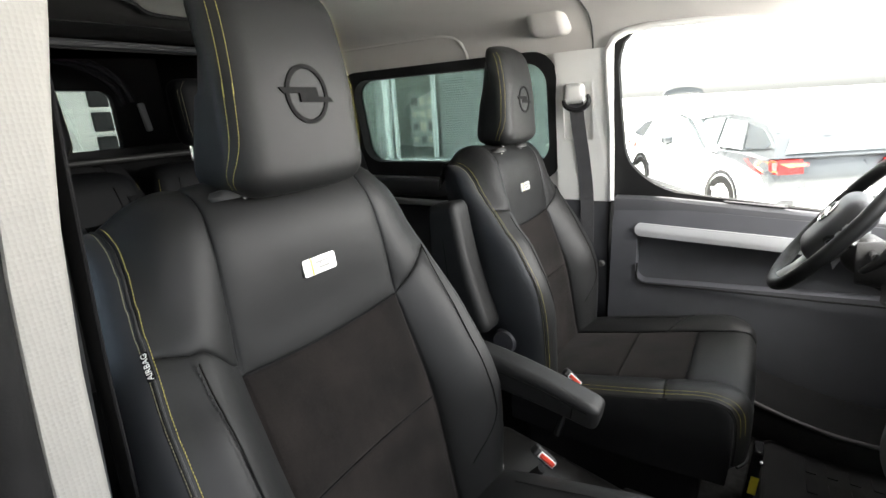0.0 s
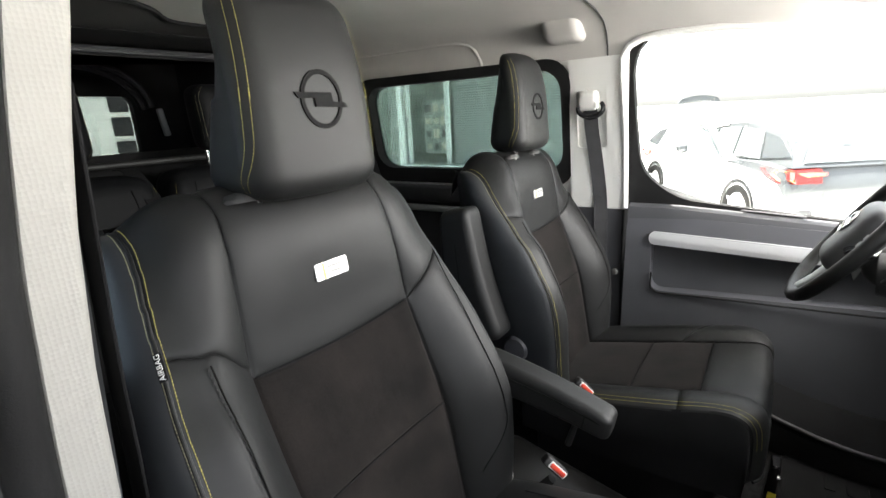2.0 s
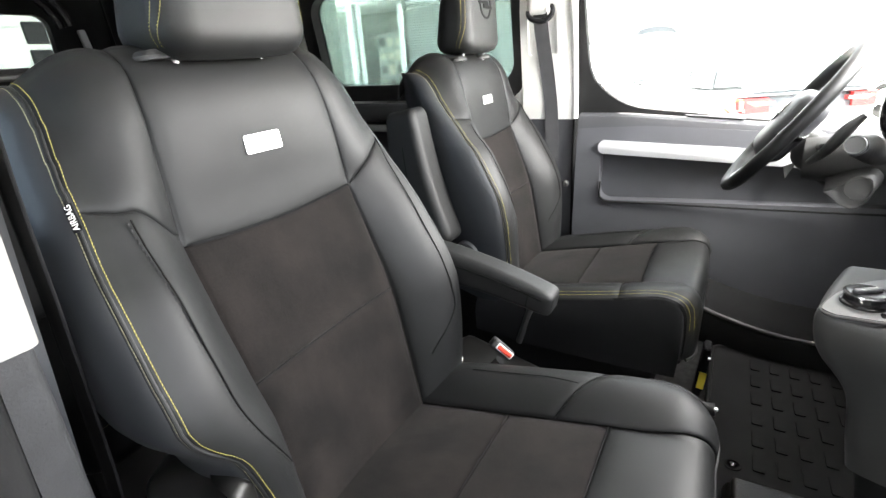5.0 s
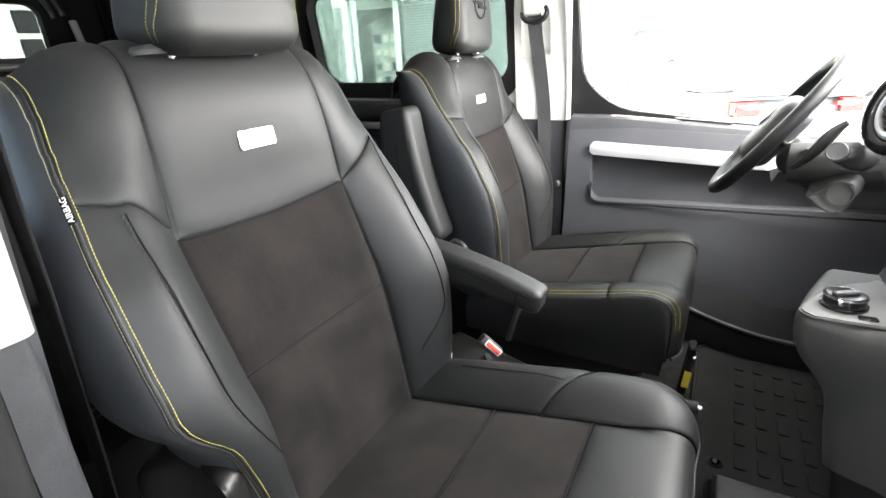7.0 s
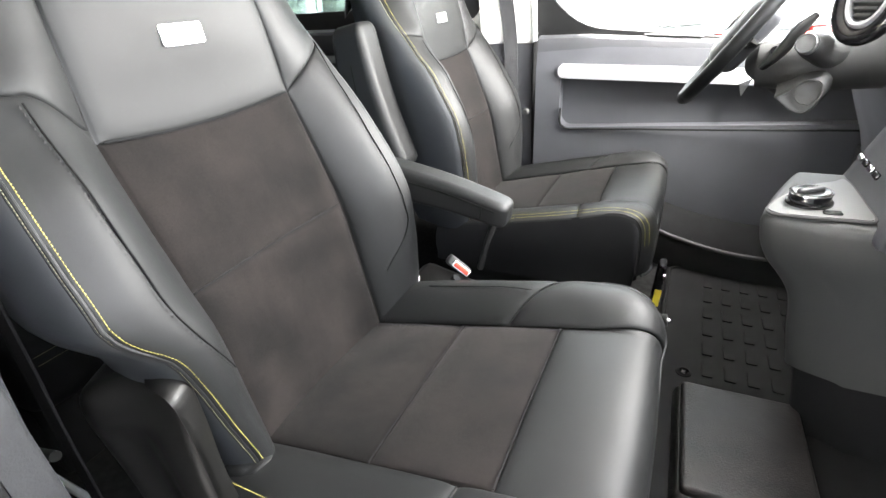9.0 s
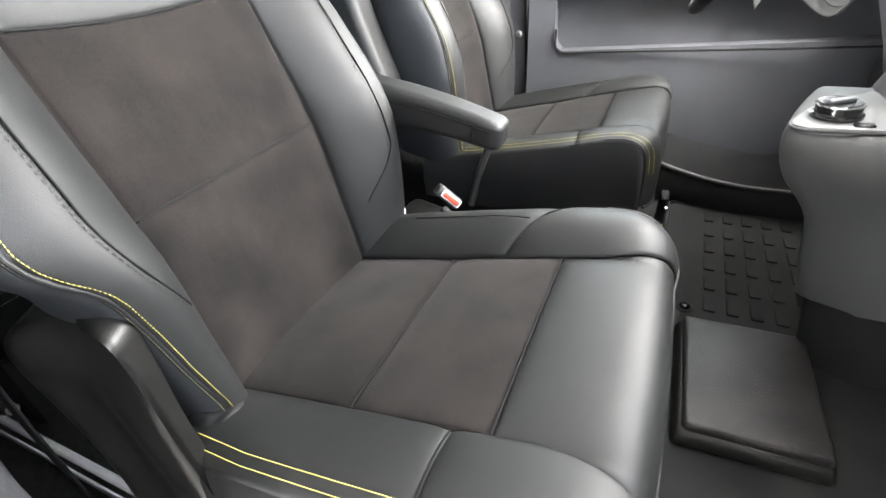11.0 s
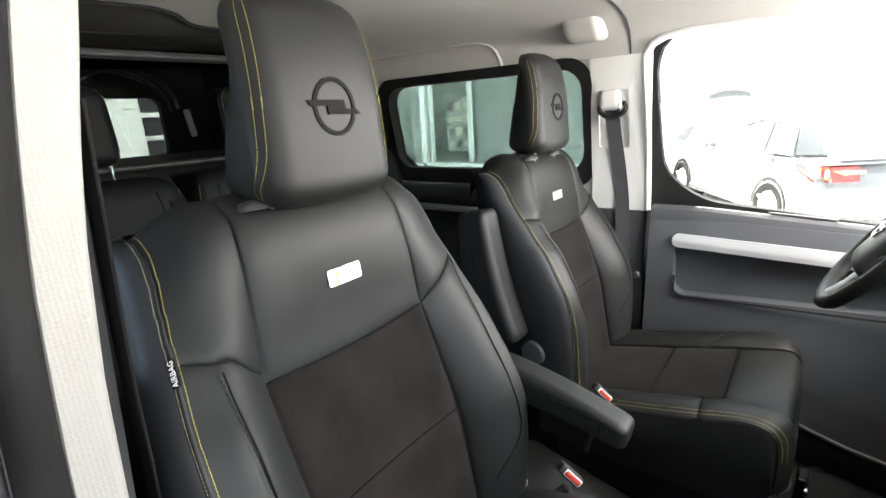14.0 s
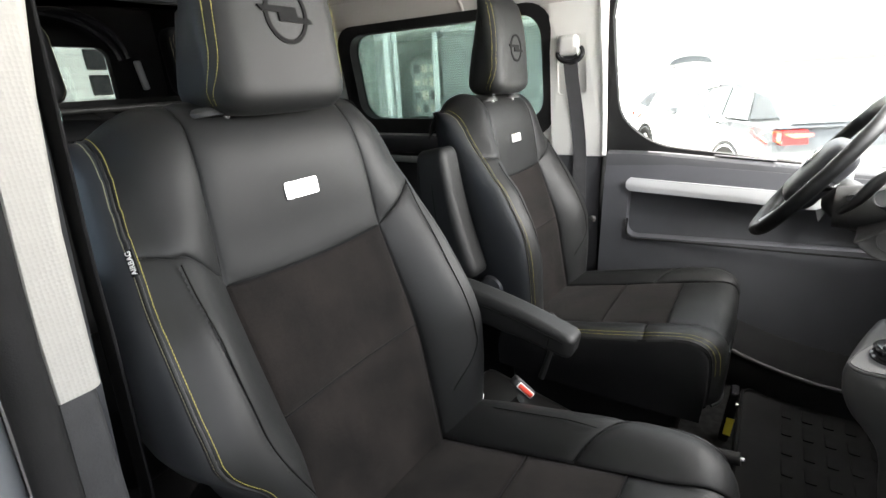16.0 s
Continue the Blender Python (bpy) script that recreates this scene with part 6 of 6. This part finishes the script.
# unseen canopy, added to hold back skylight at the open doorway
structure("ceiling_light_block", box(2.7, 3.4, 0.25, pose(0.40, -2.15, 2.95)), BLOCKER_GREY, "unseen canopy added to shade the doorway side")
structure("road", box(60.0, 8.0, 0.02, pose(0.0, -5.0, GZ + 0.004)), ASPHALT_DARK, "dark asphalt beside the open door")
# two unseen walls, added to block low light into the doorway
structure("wall_light_block_end", box(0.3, 2.2, 1.6, pose(2.2, -2.1, GZ + 0.80)), BLOCKER_GREY, "unseen grey wall added to block light ahead of the open door")
structure("wall_light_block", box(2.6, 0.3, 3.2, pose(0.40, -3.0, GZ + 1.6)), BLOCKER_GREY, "unseen grey wall added to block light facing the open door")

# showroom front with blinds, seen through the tinted side window
FY = 7.0
show = thing("showroom", "white showroom front with glazing and half-closed blinds", "building")
part("base_wall", box(11.4, 0.3, 0.62, pose(-8.3, FY + 0.1, GZ + 0.31)), RENDER_WHITE, show, "white wall under the glazing")
part("fascia", box(11.4, 0.5, 1.6, pose(-8.3, FY + 0.1, 2.62)), RENDER_WHITE, show, "white fascia")
part("back_wall", box(11.4, 0.1, 3.2, pose(-8.3, FY + 3.0, 0.98)), ROOM, show, "room wall behind the glazing")
part("soffit", box(11.4, 3.0, 0.1, pose(-8.3, FY + 1.6, 1.95)), RENDER_WHITE, show, "white room ceiling")
part("room_floor", box(11.4, 3.0, 0.1, pose(-8.3, FY + 1.6, 0.02)), ROOM, show)
for x, w in ((-6.21, 0.13), (-6.02, 0.05), (-2.6, 0.12), (-9.0, 0.12), (-12.0, 0.12)):
    part("mullion", box(w, 0.10, 1.90, pose(x, FY, 0.88), 0.008, 1), FRAME_WHITE, show, "white window post")
part("transom", box(11.4, 0.10, 0.08, pose(-8.3, FY, 0.02), 0.008, 1), FRAME_WHITE, show, "white window rail")
for x0, x1 in ((-8.95, -6.30), (-5.05, -2.67)):
    blind = part("blind", box(x1 - x0, 0.05, 0.05, pose((x0 + x1) / 2, FY + 0.16, 1.76)), FRAME_WHITE, show, "horizontal slat blind")
    s0 = slab([(x0, -0.016), (x1, -0.016), (x1, 0.016), (x0, 0.016)], [], lambda a, b, d: Vector((a, FY + 0.16 + b * 0.6, 0.0 + b * 0.85 - d)), 0.002)
    first_slat = part("slat", s0, SLAT, blind, smooth=False)
    first_slat.location = (0, 0, 0.10)
    for i in range(1, 40):
        o = bpy.data.objects.new("slat", first_slat.data)
        scene.collection.objects.link(o)
        o.parent = blind
        o.location = (0, 0, 0.10 + 0.042 * i)
part("blind_stack", box(0.10, 0.04, 1.7, pose(-5.17, FY + 0.12, 0.90)), FRAME_WHITE, show, "bright stacked slat edges")
board = thing("notice_board", "notice board with pinned papers inside the showroom", "notice board")
part("panel", box(0.62, 0.03, 1.05, pose(-5.62, FY + 0.40, 0.78)), ROOM, board, "grey board")
rng = random.Random(4)
for i in range(4):
    for j in range(3):
        w, h = rng.uniform(0.10, 0.16), rng.uniform(0.10, 0.19)
        part("sheet", box(w, 0.004, h, pose(-5.82 + 0.19 * j, FY + 0.380, 0.40 + 0.25 * i, 0, rng.uniform(-3, 3), 0)), PAPER if rng.random() < 0.7 else PAPER_DARK, board, "pinned paper", smooth=False)
# bright boarded wall with dark panes behind the rear door
yard = thing("yard_wall", "bright white wall with square dark openings behind the van", "wall")
part("wall_body", box(0.2, 9.0, 4.0, pose(-6.2, 2.0, 1.38)), ROOM_MID, yard, "white wall")
for i in range(16):
    part("board_gap", box(0.02, 6.0, 0.006, pose(-6.102, 1.0, 0.35 + 0.115 * i)), ROOM_GAP, yard, "gap between the boards", smooth=False)
for i in range(4):
    part("dark_opening", box(0.05, 0.20, 0.21, pose(-6.10, 1.80, 1.60 - 0.265 * i), 0.01, 1), CLOTH_BLACK, yard, "dark square opening")
